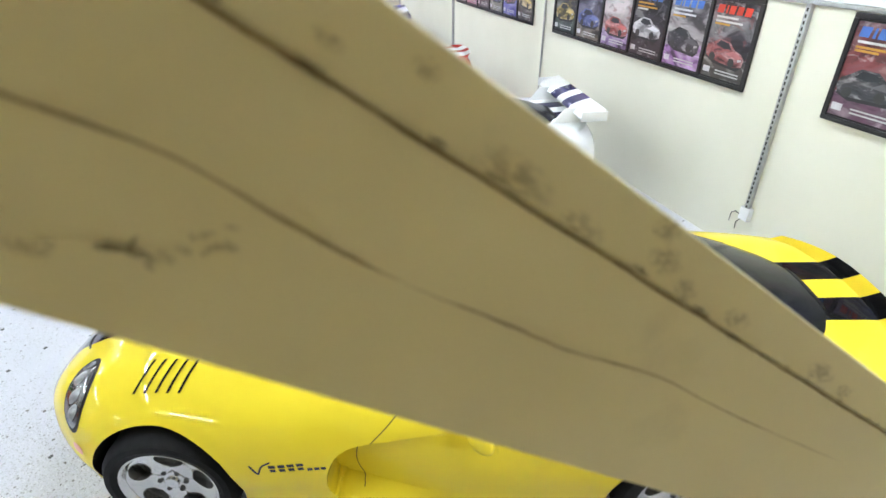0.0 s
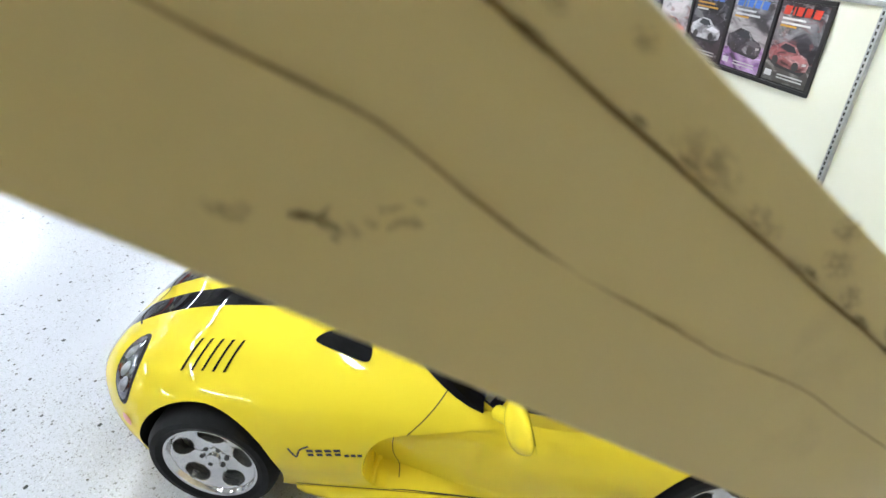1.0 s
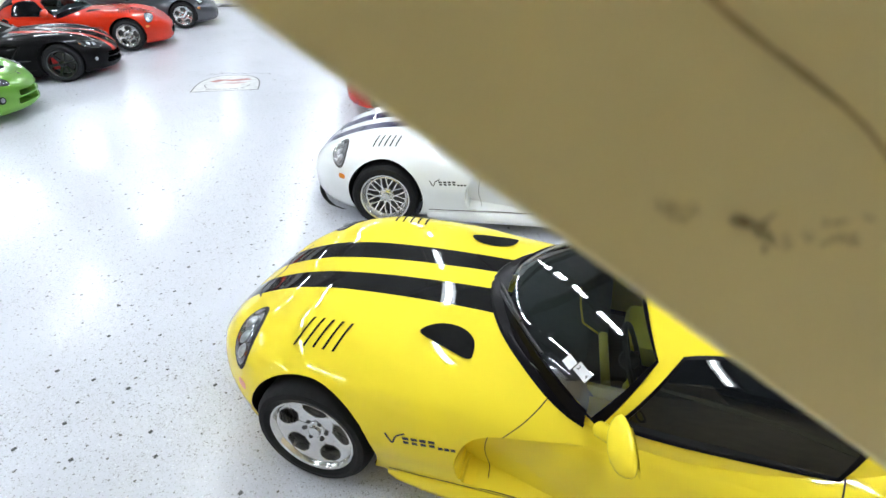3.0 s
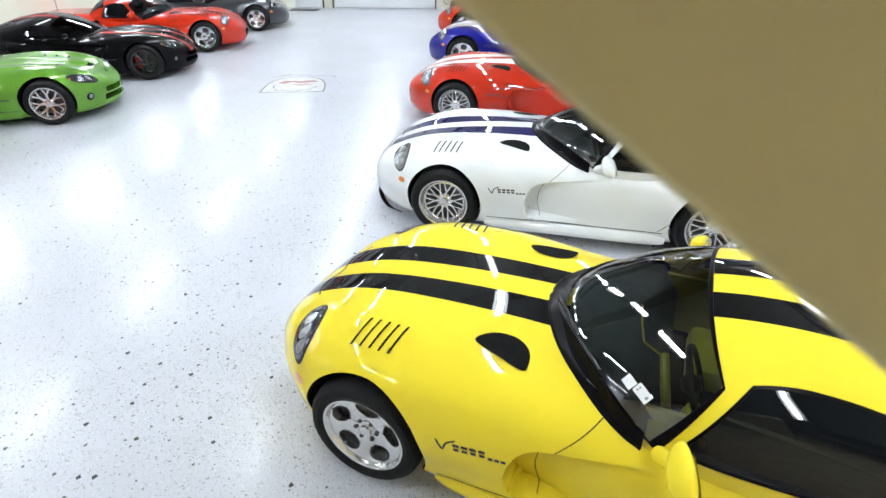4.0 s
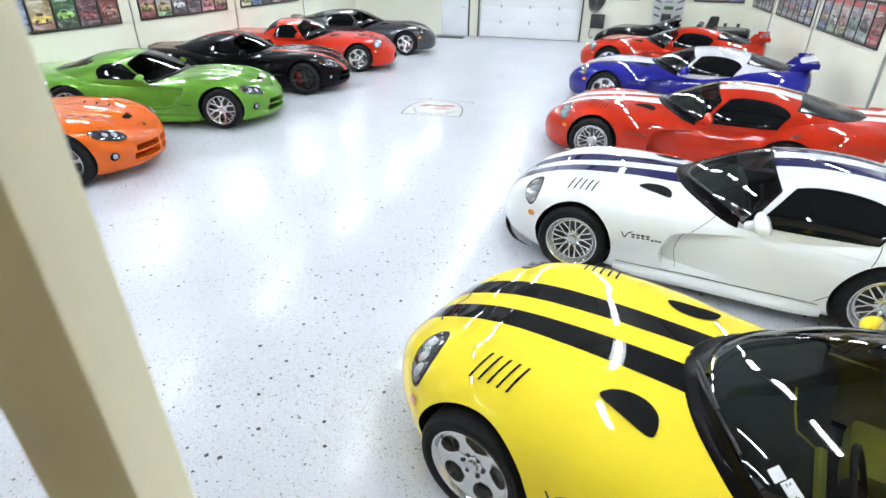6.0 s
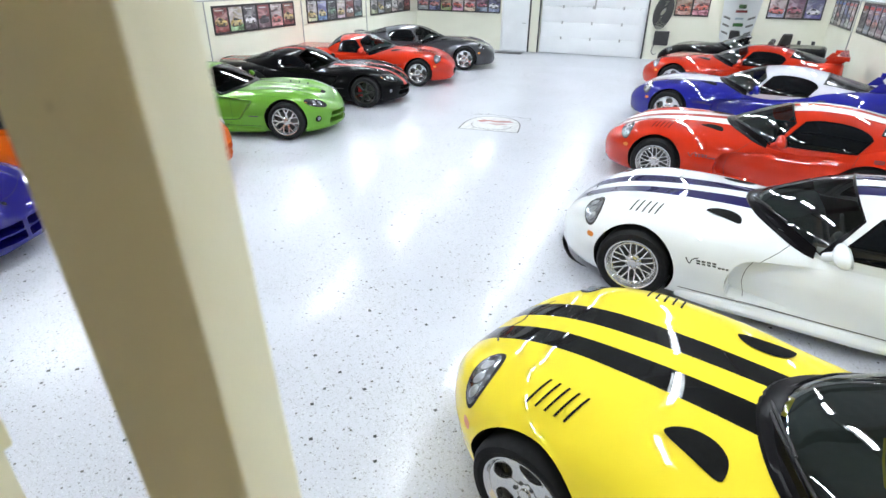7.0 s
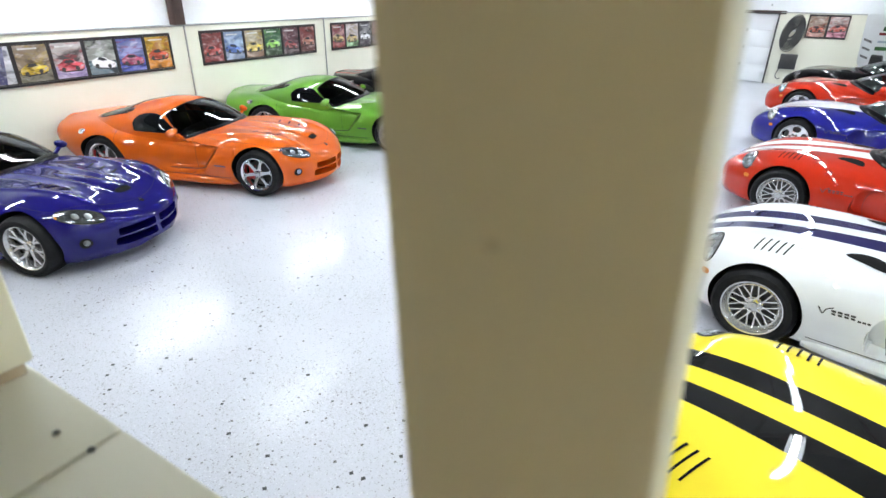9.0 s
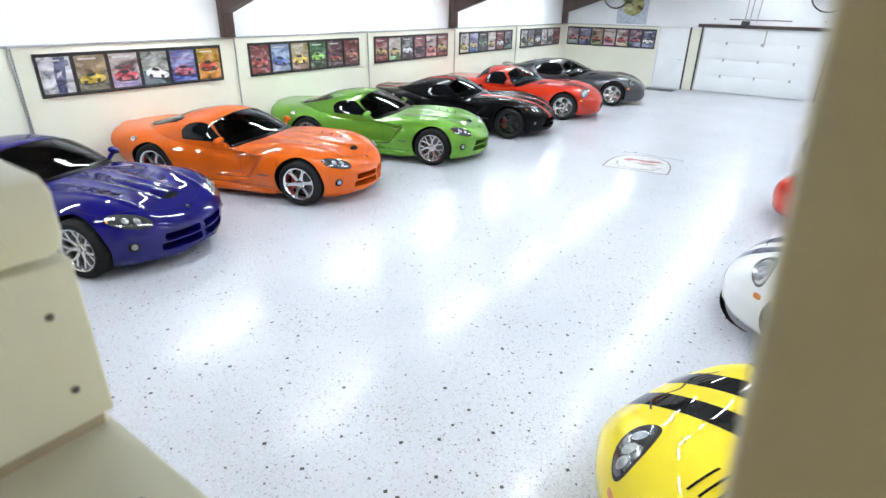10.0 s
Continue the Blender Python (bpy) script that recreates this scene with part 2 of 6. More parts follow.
def tube_between(bm, a, b, r, n=10):
    a, b = Vector(a), Vector(b)
    d = b - a
    q = d.to_track_quat("Z", "Y").to_matrix().to_4x4()
    v = bmesh.ops.create_cone(bm, segments=n, radius1=r, radius2=r, depth=d.length, cap_ends=True)["verts"]
    bmesh.ops.transform(bm, matrix=Matrix.Translation((a + b) / 2) @ q, verts=v)


def closed_tube(bm, pts, r, n=8):
    """A round tube through a closed loop of points."""
    P = [Vector(p) for p in pts]
    m = len(P)
    c = sum(P, Vector()) / m
    rings = []
    for k in range(m):
        t = (P[(k + 1) % m] - P[k - 1]).normalized()
        a = (P[k] - c) - t * (P[k] - c).dot(t)
        a.normalize()
        b = t.cross(a)
        rings.append([bm.verts.new(P[k] + r * (a * math.cos(2 * math.pi * j / n) + b * math.sin(2 * math.pi * j / n))) for j in range(n)])
    for k in range(m):
        p, q = rings[k], rings[(k + 1) % m]
        for j in range(n):
            bm.faces.new((p[j], p[(j + 1) % n], q[(j + 1) % n], q[j]))


def grid_mesh(bm, fn, nu, nv, thick=None):
    """A sheet through fn(u, v), u and v from 0 to 1; fn may give None for a hole."""
    vs = {}
    for i in range(nu + 1):
        for j in range(nv + 1):
            p = fn(i / nu, j / nv)
            if p is not None:
                vs[i, j] = bm.verts.new(p)
    for i in range(nu):
        for j in range(nv):
            k = [vs.get(c) for c in ((i, j), (i + 1, j), (i + 1, j + 1), (i, j + 1))]
            if all(k):
                bm.faces.new(k)
    return bm


def curve_at(xs, ys, x):
    """A smooth curve through a table, x falling or rising."""
    if xs[0] > xs[-1]:
        xs, ys = xs[::-1], ys[::-1]
    if x <= xs[0]:
        return ys[0]
    if x >= xs[-1]:
        return ys[-1]
    k = max(i for i in range(len(xs) - 1) if xs[i] <= x)

    def slope(i):
        if i == 0 or i == len(xs) - 1:
            a = min(max(i - 1, 0), len(xs) - 2)
            return (ys[a + 1] - ys[a]) / (xs[a + 1] - xs[a])
        a, b = (ys[i] - ys[i - 1]) / (xs[i] - xs[i - 1]), (ys[i + 1] - ys[i]) / (xs[i + 1] - xs[i])
        return 0 if a * b <= 0 else 2 * a * b / (a + b) * 0.5 + 0.25 * (a + b)

    h = xs[k + 1] - xs[k]
    t = (x - xs[k]) / h
    m0, m1 = slope(k) * h, slope(k + 1) * h
    return (2 * t**3 - 3 * t**2 + 1) * ys[k] + (t**3 - 2 * t**2 + t) * m0 + (3 * t**2 - 2 * t**3) * ys[k + 1] + (t**3 - t**2) * m1


def sstep(a, b, x):
    t = min(1, max(0, (x - a) / (b - a)))
    return t * t * (3 - 2 * t)


# ---- cars ----
# Each shape: stations along the car (front axle at 0, nose ahead), then heights and half widths there.
COUPE = dict(
    X=[0.88, 0.85, 0.77, 0.59, 0.32, 0.0, -0.40, -0.85, -1.30, -1.80, -2.20, -2.50, -2.90, -3.25, -3.46, -3.52],
    top=[0.42, 0.505, 0.59, 0.685, 0.775, 0.83, 0.868, 0.885, 0.875, 0.87, 0.88, 0.90, 0.92, 0.945, 0.955, 0.92],
    crest_y=[0.12, 0.26, 0.40, 0.52, 0.59, 0.62, 0.65, 0.65, 0.65, 0.65, 0.66, 0.65, 0.62, 0.58, 0.50, 0.42],
    crest=[0.41, 0.485, 0.57, 0.68, 0.78, 0.826, 0.822, 0.79, 0.765, 0.775, 0.83, 0.90, 0.92, 0.925, 0.925, 0.88],
    wide=[0.20, 0.39, 0.53, 0.715, 0.88, 0.935, 0.935, 0.89, 0.875, 0.885, 0.93, 0.955, 0.945, 0.88, 0.78, 0.62],
    wide_z=[0.36, 0.38, 0.40, 0.43, 0.47, 0.50, 0.50, 0.49, 0.49, 0.51, 0.55, 0.57, 0.60, 0.62, 0.64, 0.66],
    low=[0.24, 0.19, 0.16, 0.145, 0.14, 0.14, 0.14, 0.13, 0.13, 0.13, 0.14, 0.16, 0.20, 0.26, 0.34, 0.42],
    low_w=[0.15, 0.34, 0.49, 0.67, 0.81, 0.85, 0.86, 0.85, 0.84, 0.84, 0.85, 0.85, 0.80, 0.72, 0.62, 0.50],
    base=2.444, rf=0.33, rr=0.345, track=0.775,
    CX=[-0.77, -0.86, -1.05, -1.30, -1.55, -1.85, -2.10, -2.45, -2.80, -3.10, -3.30],
    roof=[0.86, 0.925, 1.01, 1.105, 1.17, 1.195, 1.185, 1.13, 1.05, 0.975, 0.93],
    cab_w=[0.10, 0.38, 0.58, 0.735, 0.79, 0.80, 0.80, 0.78, 0.73, 0.64, 0.50],
    cab_z=0.70, power=2.4,
    screen=(-0.79, -0.57, 85, -1.475, -0.085, 47),
    side=(-1.44, -2.26, -1.66, -2.37, 0.785, 0.80, 41),
    rear=(-2.50, -3.24, 46, 44),
)
LATER = dict(
    X=[0.81, 0.785, 0.715, 0.58, 0.33, 0.0, -0.40, -0.85, -1.30, -1.80, -2.20, -2.55, -2.95, -3.25, -3.42, -3.46],
    top=[0.40, 0.46, 0.53, 0.62, 0.71, 0.755, 0.79, 0.81, 0.82, 0.83, 0.835, 0.84, 0.845, 0.85, 0.85, 0.82],
    crest_y=[0.06, 0.17, 0.30, 0.46, 0.62, 0.66, 0.67, 0.67, 0.67, 0.67, 0.67, 0.66, 0.63, 0.56, 0.46, 0.38],
    crest=[0.39, 0.445, 0.515, 0.605, 0.71, 0.785, 0.79, 0.76, 0.74, 0.75, 0.79, 0.83, 0.835, 0.83, 0.82, 0.79],
    wide=[0.10, 0.24, 0.41, 0.64, 0.87, 0.95, 0.945, 0.90, 0.885, 0.895, 0.94, 0.96, 0.925, 0.83, 0.66, 0.52],
    wide_z=[0.36, 0.37, 0.39, 0.43, 0.47, 0.50, 0.50, 0.49, 0.49, 0.51, 0.55, 0.58, 0.60, 0.62, 0.64, 0.66],
    low=[0.24, 0.17, 0.15, 0.14, 0.13, 0.13, 0.13, 0.13, 0.13, 0.13, 0.14, 0.17, 0.22, 0.28, 0.35, 0.42],
    low_w=[0.08, 0.21, 0.36, 0.59, 0.81, 0.87, 0.87, 0.86, 0.85, 0.85, 0.86, 0.86, 0.80, 0.68, 0.54, 0.44],
    base=2.47, rf=0.325, rr=0.345, track=0.79,
    CX=[-0.84, -0.90, -1.02, -1.20, -1.40, -1.60, -1.80, -2.05, -2.40, -2.70, -2.95, -3.10],
    roof=[0.78, 0.825, 0.89, 0.985, 1.075, 1.135, 1.145, 1.12, 1.025, 0.93, 0.87, 0.83],
    cab_w=[0.22, 0.48, 0.67, 0.755, 0.785, 0.79, 0.79, 0.785, 0.75, 0.68, 0.58, 0.44],
    cab_z=0.67, power=2.4,
    screen=(-0.87, -0.27, 84, -1.47, -0.05, 46),
    side=(-1.24, -1.95, -1.55, -1.99, 0.785, 0.79, 48),
    rear=(-2.24, -2.80, 44, 38),
)
# the coupe with a short removable hard top
HARDTOP = dict(COUPE)
HARDTOP.update(
    top=COUPE["top"][:10] + [0.86, 0.862, 0.865, 0.868, 0.86, 0.83],
    crest=COUPE["crest"][:10] + [0.81, 0.845, 0.855, 0.855, 0.845, 0.81],
    CX=[-0.77, -0.86, -1.05, -1.30, -1.55, -1.80, -2.00, -2.15, -2.30, -2.42, -2.50],
    roof=[0.86, 0.925, 1.01, 1.105, 1.165, 1.18, 1.17, 1.14, 1.06, 0.95, 0.88],
    cab_w=[0.10, 0.38, 0.58, 0.735, 0.79, 0.80, 0.80, 0.79, 0.77, 0.74, 0.70],
    side=(-1.44, -2.12, -1.66, -2.08, 0.785, 0.80, 43),
    rear=(-2.12, -2.40, 50, 56),
)
SHAPES = dict(coupe=COUPE, open=COUPE, later=LATER, hardtop=HARDTOP)


def section(S, x):
    """Half outline of the body at x, from the top's middle down to the underside's middle."""
    g = lambda k: curve_at(S["X"], S[k], x)
    top, cy, cz, w, wz, lo, lw = (g(k) for k in ("top", "crest_y", "crest", "wide", "wide_z", "low", "low_w"))
    P = [(-0.55 * cy, 0.55 * top + 0.45 * cz + 0.006), (0, top), (0.55 * cy, 0.55 * top + 0.45 * cz + 0.006), (cy, cz), (cy + 0.74 * (w - cy), wz + 0.66 * (cz - wz)), (w, wz),
         (0.55 * w + 0.45 * lw, wz + 0.5 * (lo - wz)), (lw, lo + 0.05), (lw - 0.05, lo), (0, lo), (-0.1, lo)]
    out = []
    for k, n in zip(range(1, 9), (14, 16, 11, 8, 11, 6, 2, 3)):
        p0, p1, p2, p3 = P[k - 1], P[k], P[k + 1], P[k + 2]
        for i in range(n):
            t = i / n
            if k >= 7:
                out.append((p1[0] + t * (p2[0] - p1[0]), p1[1] + t * (p2[1] - p1[1])))
                continue
            out.append(tuple(0.5 * (2 * b + (c - a) * t + (2 * a - 5 * b + 4 * c - d) * t * t + (3 * b - a - 3 * c + d) * t**3) for a, b, c, d in zip(p0, p1, p2, p3)))
    out.append((0, lo))
    return out


GILL = -0.765  # foremost reach of the coupe's side vent


def gill_edge(S, x):
    """Height of the crease under which the side is drawn in."""
    if S is LATER:
        return 0.665 + 0.055 * sstep(0.5, 1.5, -x)
    return 0.40 if x > GILL else 0.40 + 0.225 * (1 - math.exp((x - GILL) / 0.055)) ** 0.7 + 0.085 * sstep(0.85, 1.7, -x)


def gill_foot(x):
    """Lower lip of the coupe's side vent, curling back to the sill."""
    return 0.40 if x > GILL else 0.40 - 0.145 * (1 - math.exp((x - GILL) / 0.030)) ** 0.6


def hollow(S, x, z):
    """How far the side is drawn in behind the front wheel."""
    edge = gill_edge(S, x)
    if S is not LATER:
        deep = 0.15 * (1 - 0.97 * sstep(0.79, 1.45, -x) ** 0.75)
        return deep * sstep(0, 0.022, edge - z) * sstep(0, 0.012, z - gill_foot(x)) * sstep(0, 0.012, GILL - x)
    front = -0.55 - (0.67 - z) * 0.82
    return 0.085 * sstep(0, 0.022, edge - z) * sstep(0.0, 0.035, front - x) * (1 - sstep(0.80, 1.85, -x)) * sstep(0.30, 0.34, z)


def along_side(S, x, half):
    """The side of an outline laid out anew, so that points run along the crease."""
    edge = gill_edge(S, x)
    k0, k1 = 41, 60
    side = half[k0:k1 + 1]
    zs = [p[1] for p in side]
    hi, lo = zs[0], zs[-1]
    edge = min(hi - 0.03, max(lo + 0.03, edge))
    want = [hi + (edge + 0.002 - hi) * (k / 8) ** 0.8 for k in range(9)] + [edge - d * min(1.0, (edge - lo) / 0.1) for d in (0.006, 0.014, 0.022, 0.032, 0.042)]
    rest = len(side) - len(want)
    z0 = want[-1]
    want += [z0 + (lo - z0) * (k + 1) / rest for k in range(rest)]
    out = []
    for z in want:
        for p, q in zip(side, side[1:]):
            if (p[1] - z) * (q[1] - z) <= 0 and p[1] != q[1]:
                t = (p[1] - z) / (p[1] - q[1])
                out.append((p[0] + t * (q[0] - p[0]), z))
                break
        else:
            out.append(side[-1])
    out[0], out[-1] = side[0], side[-1]
    return half[:k0] + out + half[k1 + 1:]


def ridge(x, y):
    """The lengthwise folds of the later car's hood and wings."""
    wing = 0.44 + 0.20 * sstep(-0.6, 0.9, -x)
    a = 0.016 * math.exp(-((y - wing) / 0.035) ** 2) * sstep(-0.68, -0.30, -x) * (1 - sstep(0.85, 1.1, -x))
    spine = 0.150 + 0.02 * sstep(-0.4, 0.8, -x)
    b = 0.012 * math.exp(-((y - spine) / 0.028) ** 2) * sstep(-0.50, -0.35, -x) * (1 - sstep(0.70, 0.90, -x))
    dip = -0.008 * math.exp(-((y - 0.31) / 0.07) ** 2) * sstep(-0.45, -0.20, -x) * (1 - sstep(0.6, 0.9, -x))
    return a + b + dip


def body_bmesh(S):
    bm = bmesh.new()
    x0, x1 = S["X"][0], S["X"][-1]
    xs = [x0 + (x1 - x0) * (0.5 - 0.5 * math.cos(math.pi * k / 24)) for k in range(4)] + []
    first, last = xs[-1], x1
    xs += [first + (last - first) * k / 240 for k in range(1, 241)]
    if S is not LATER:
        xs = sorted(xs + [GILL - 0.004 * k for k in range(0, 12)], reverse=True)
    rings = []
    for x in xs:
        half = section(S, x)
        if -2.3 < x < -0.3:
            half = along_side(S, x, half)
        pts = [(y - (hollow(S, x, z) if y > 0.5 else 0), z + (ridge(x, y) if S is LATER and k < 41 else 0)) for k, (y, z) in enumerate(half)]
        ring = [bm.verts.new((x, y, z)) for y, z in pts] + [bm.verts.new((x, -y, z)) for y, z in reversed(pts[1:-1])]
        rings.append(ring)
    n = len(rings[0])
    for p, q in zip(rings, rings[1:]):
        for k in range(n):
            bm.faces.new((p[k], p[(k + 1) % n], q[(k + 1) % n], q[k]))
    bm.faces.new(rings[0]), bm.faces.new(rings[-1])
    return bm


def cut(bm, cutters, name):
    """Body minus solids; the cut faces take the second slot."""
    bmesh.ops.recalc_face_normals(bm, faces=bm.faces)
    me = bpy.data.meshes.new(name)
    bm.to_mesh(me)
    bm.free()
    me.materials.append(M["black"]), me.materials.append(M["dark_grey"])
    ob = new(name, me)
    cme = bpy.data.meshes.new("cutter")
    bmesh.ops.recalc_face_normals(cutters, faces=cutters.faces)
    cutters.to_mesh(cme)
    cutters.free()
    cme.materials.append(M["black"]), cme.materials.append(M["dark_grey"])
    tool = new("cutter", cme)
    mod = ob.modifiers.new("cut", "BOOLEAN")
    mod.operation, mod.solver, mod.object = "DIFFERENCE", "EXACT", tool
    dg = bpy.context.evaluated_depsgraph_get()
    out = bpy.data.meshes.new_from_object(ob.evaluated_get(dg))
    for o in (ob, tool):
        bpy.data.objects.remove(o)
    return out


def cab_point(S, x, deg, lift=0.0):
    """A point on the cabin at x; deg from the roof's middle round to the side."""
    n = 2 / S["power"]
    zr, w, z0 = curve_at(S["CX"], S["roof"], x), curve_at(S["CX"], S["cab_w"], x), S["cab_z"]

    def at(xx, dd):
        a = radians(dd)
        r, ww = curve_at(S["CX"], S["roof"], xx), curve_at(S["CX"], S["cab_w"], xx)
        s, c = math.sin(a), max(0.0, math.cos(a))
        return Vector((xx, math.copysign(ww * abs(s) ** n, s), z0 + (r - z0) * c**n))

    p = at(x, deg)
    if lift:
        e = 0.5
        du, dv = at(x + 0.004, deg) - at(x - 0.004, deg), at(x, min(89.5, deg + e)) - at(x, max(-89.5, deg - e))
        nrm = du.cross(dv)
        if nrm.length > 1e-9:
            nrm.normalize()
            if nrm.dot(Vector((0, p.y, p.z - 0.55))) < 0:
                nrm.negate()
            p = p + nrm * lift
    return p


def deg_for_z(S, x, z):
    zr, z0 = curve_at(S["CX"], S["roof"], x), S["cab_z"]
    t = min(1, max(0, (z - z0) / (zr - z0)))
    return math.degrees(math.acos(min(1, t ** (S["power"] / 2))))


def screen_xd(S, u, v):
    """Windscreen: u -1..1 across, v 0 at the base, 1 at the header; gives x and degrees."""
    b0, b1, bd, t0, t1, td = S["screen"]
    xb, xt = b0 + b1 * abs(u) ** 2.3, t0 + t1 * u * u
    return xb + (xt - xb) * v, u * (bd + (td - bd) * max(0, v) ** 0.9)


def side_xd(S, u, v):
    f0, r0, f1, r1, zf, zr, td = S["side"]
    xb, xt = f0 + (r0 - f0) * u, f1 + (r1 - f1) * u
    x = xb + (xt - xb) * v
    d0 = deg_for_z(S, xb, zf + (zr - zf) * u)
    w = max(0.0, (u - 0.30) / 0.72)
    arch = 24 * (1 - (1 - w**2.6) ** (1 / 2.6)) + 3 * max(0.0, 1 - u / 0.30) ** 2
    return x, d0 + (td + arch - d0) * v


def rear_xd(S, u, v):
    a, b, d0, d1 = S["rear"]
    return a + (b - a) * v + 0.05 * u * u * (1 - v), u * (d0 + (d1 - d0) * v)


def in_poly(p, poly):
    x, y, c = p[0], p[1], False
    for (ax, ay), (bx, by) in zip(poly, poly[1:] + poly[:1]):
        if (ay > y) != (by > y) and x < (bx - ax) * (y - ay) / (by - ay) + ax:
            c = not c
    return c


def cabin_bmesh(S):
    """Roof shell, open under the windscreen and the side windows."""
    bm = bmesh.new()
    x0, x1 = S["CX"][0], S["CX"][-1]
    nx, nd = 140, 120
    ring = lambda f, m, u0, u1: [f(S, u0 + (u1 - u0) * k / 14, m) for k in range(15)]
    edge = lambda f, a, b, lo, hi: [f(S, a + (b - a) * k / 14, lo) for k in range(15)] + [f(S, b, lo + (hi - lo) * k / 10) for k in range(11)] + [f(S, b + (a - b) * k / 14, hi) for k in range(15)] + [f(S, a, hi + (lo - hi) * k / 10) for k in range(11)]
    wins = [edge(screen_xd, -0.985, 0.985, 0.015, 0.985), edge(side_xd, 0.02, 0.98, 0.02, 0.98)]
    K = 0.0125

    def snap(x, d, poly):
        best = None
        for (ax, ay), (bx, by) in zip(poly, poly[1:] + poly[:1]):
            ux, uy, px, py = bx - ax, (by - ay) * K, x - ax, (d - ay) * K
            l = ux * ux + uy * uy
            t = 0 if l < 1e-12 else min(1, max(0, (px * ux + py * uy) / l))
            q = (px - t * ux) ** 2 + (py - t * uy) ** 2
            if best is None or q < best[0]:
                best = q, ax + t * ux, ay + t * uy / K
        return best[1], best[2]

    xd = {(i, j): (x0 + (x1 - x0) * i / nx, -90 + 180 * j / nd) for i in range(nx + 1) for j in range(nd + 1)}
    held = {}
    for k, (x, d) in xd.items():
        held[k] = 1 if in_poly((x, d), wins[0]) else 2 if in_poly((x, abs(d)), wins[1]) else 0
    vs = {}

    def vert(k):
        if k not in vs:
            x, d = xd[k]
            if held[k] == 1:
                x, d = snap(x, d, wins[0])
            elif held[k] == 2:
                x, e = snap(x, abs(d), wins[1])
                d = math.copysign(e, d)
            vs[k] = bm.verts.new(cab_point(S, x, d))
        return vs[k]

    for i in range(nx):
        for j in range(nd):
            ks = [(i, j), (i + 1, j), (i + 1, j + 1), (i, j + 1)]
            hs = [held[k] for k in ks]
            if all(h == 1 for h in hs) or all(h == 2 for h in hs):
                continue
            bm.faces.new([vert(k) for k in ks])
    bmesh.ops.delete(bm, geom=[v for v in bm.verts if not v.link_faces], context="VERTS")
    return bm


def cab_patch(S, f, u0, u1, v0, v1, lift, nu=28, nv=12, sign=1):
    bm = bmesh.new()

    def fn(a, b):
        x, d = f(S, u0 + (u1 - u0) * a, v0 + (v1 - v0) * b)
        return cab_point(S, x, d * sign, lift)

    return grid_mesh(bm, fn, nu, nv)


def cab_border(S, f, u0, u1, v0, v1, mu, mv, lift, sign=1, n=24):
    """A band round a pane: mu, mv wide in u and v, outside and inside."""
    bm = bmesh.new()
    loop = [(k / n, 0) for k in range(n)] + [(1, k / n) for k in range(n)] + [(1 - k / n, 1) for k in range(n)] + [(0, 1 - k / n) for k in range(n)]
    rows = []
    for g, l in ((-1, -0.004), (-0.8, lift), (0.8, lift), (1, lift - 0.003)):
        row = []
        for a, b in loop:
            uu = u0 + (u1 - u0) * a + (mu * g * (1 if a == 0 else -1 if a == 1 else (1 - 2 * a)) if True else 0)
            vv = v0 + (v1 - v0) * b + mv * g * (1 - 2 * b)
            x, d = f(S, uu, vv)
            row.append(bm.verts.new(cab_point(S, x, max(-89, min(89, d)) * sign, l)))
        rows.append(row)
    m = len(loop)
    for p, q in zip(rows, rows[1:]):
        for k in range(m):
            bm.faces.new((p[k], p[(k + 1) % m], q[(k + 1) % m], q[k]))
    return bm


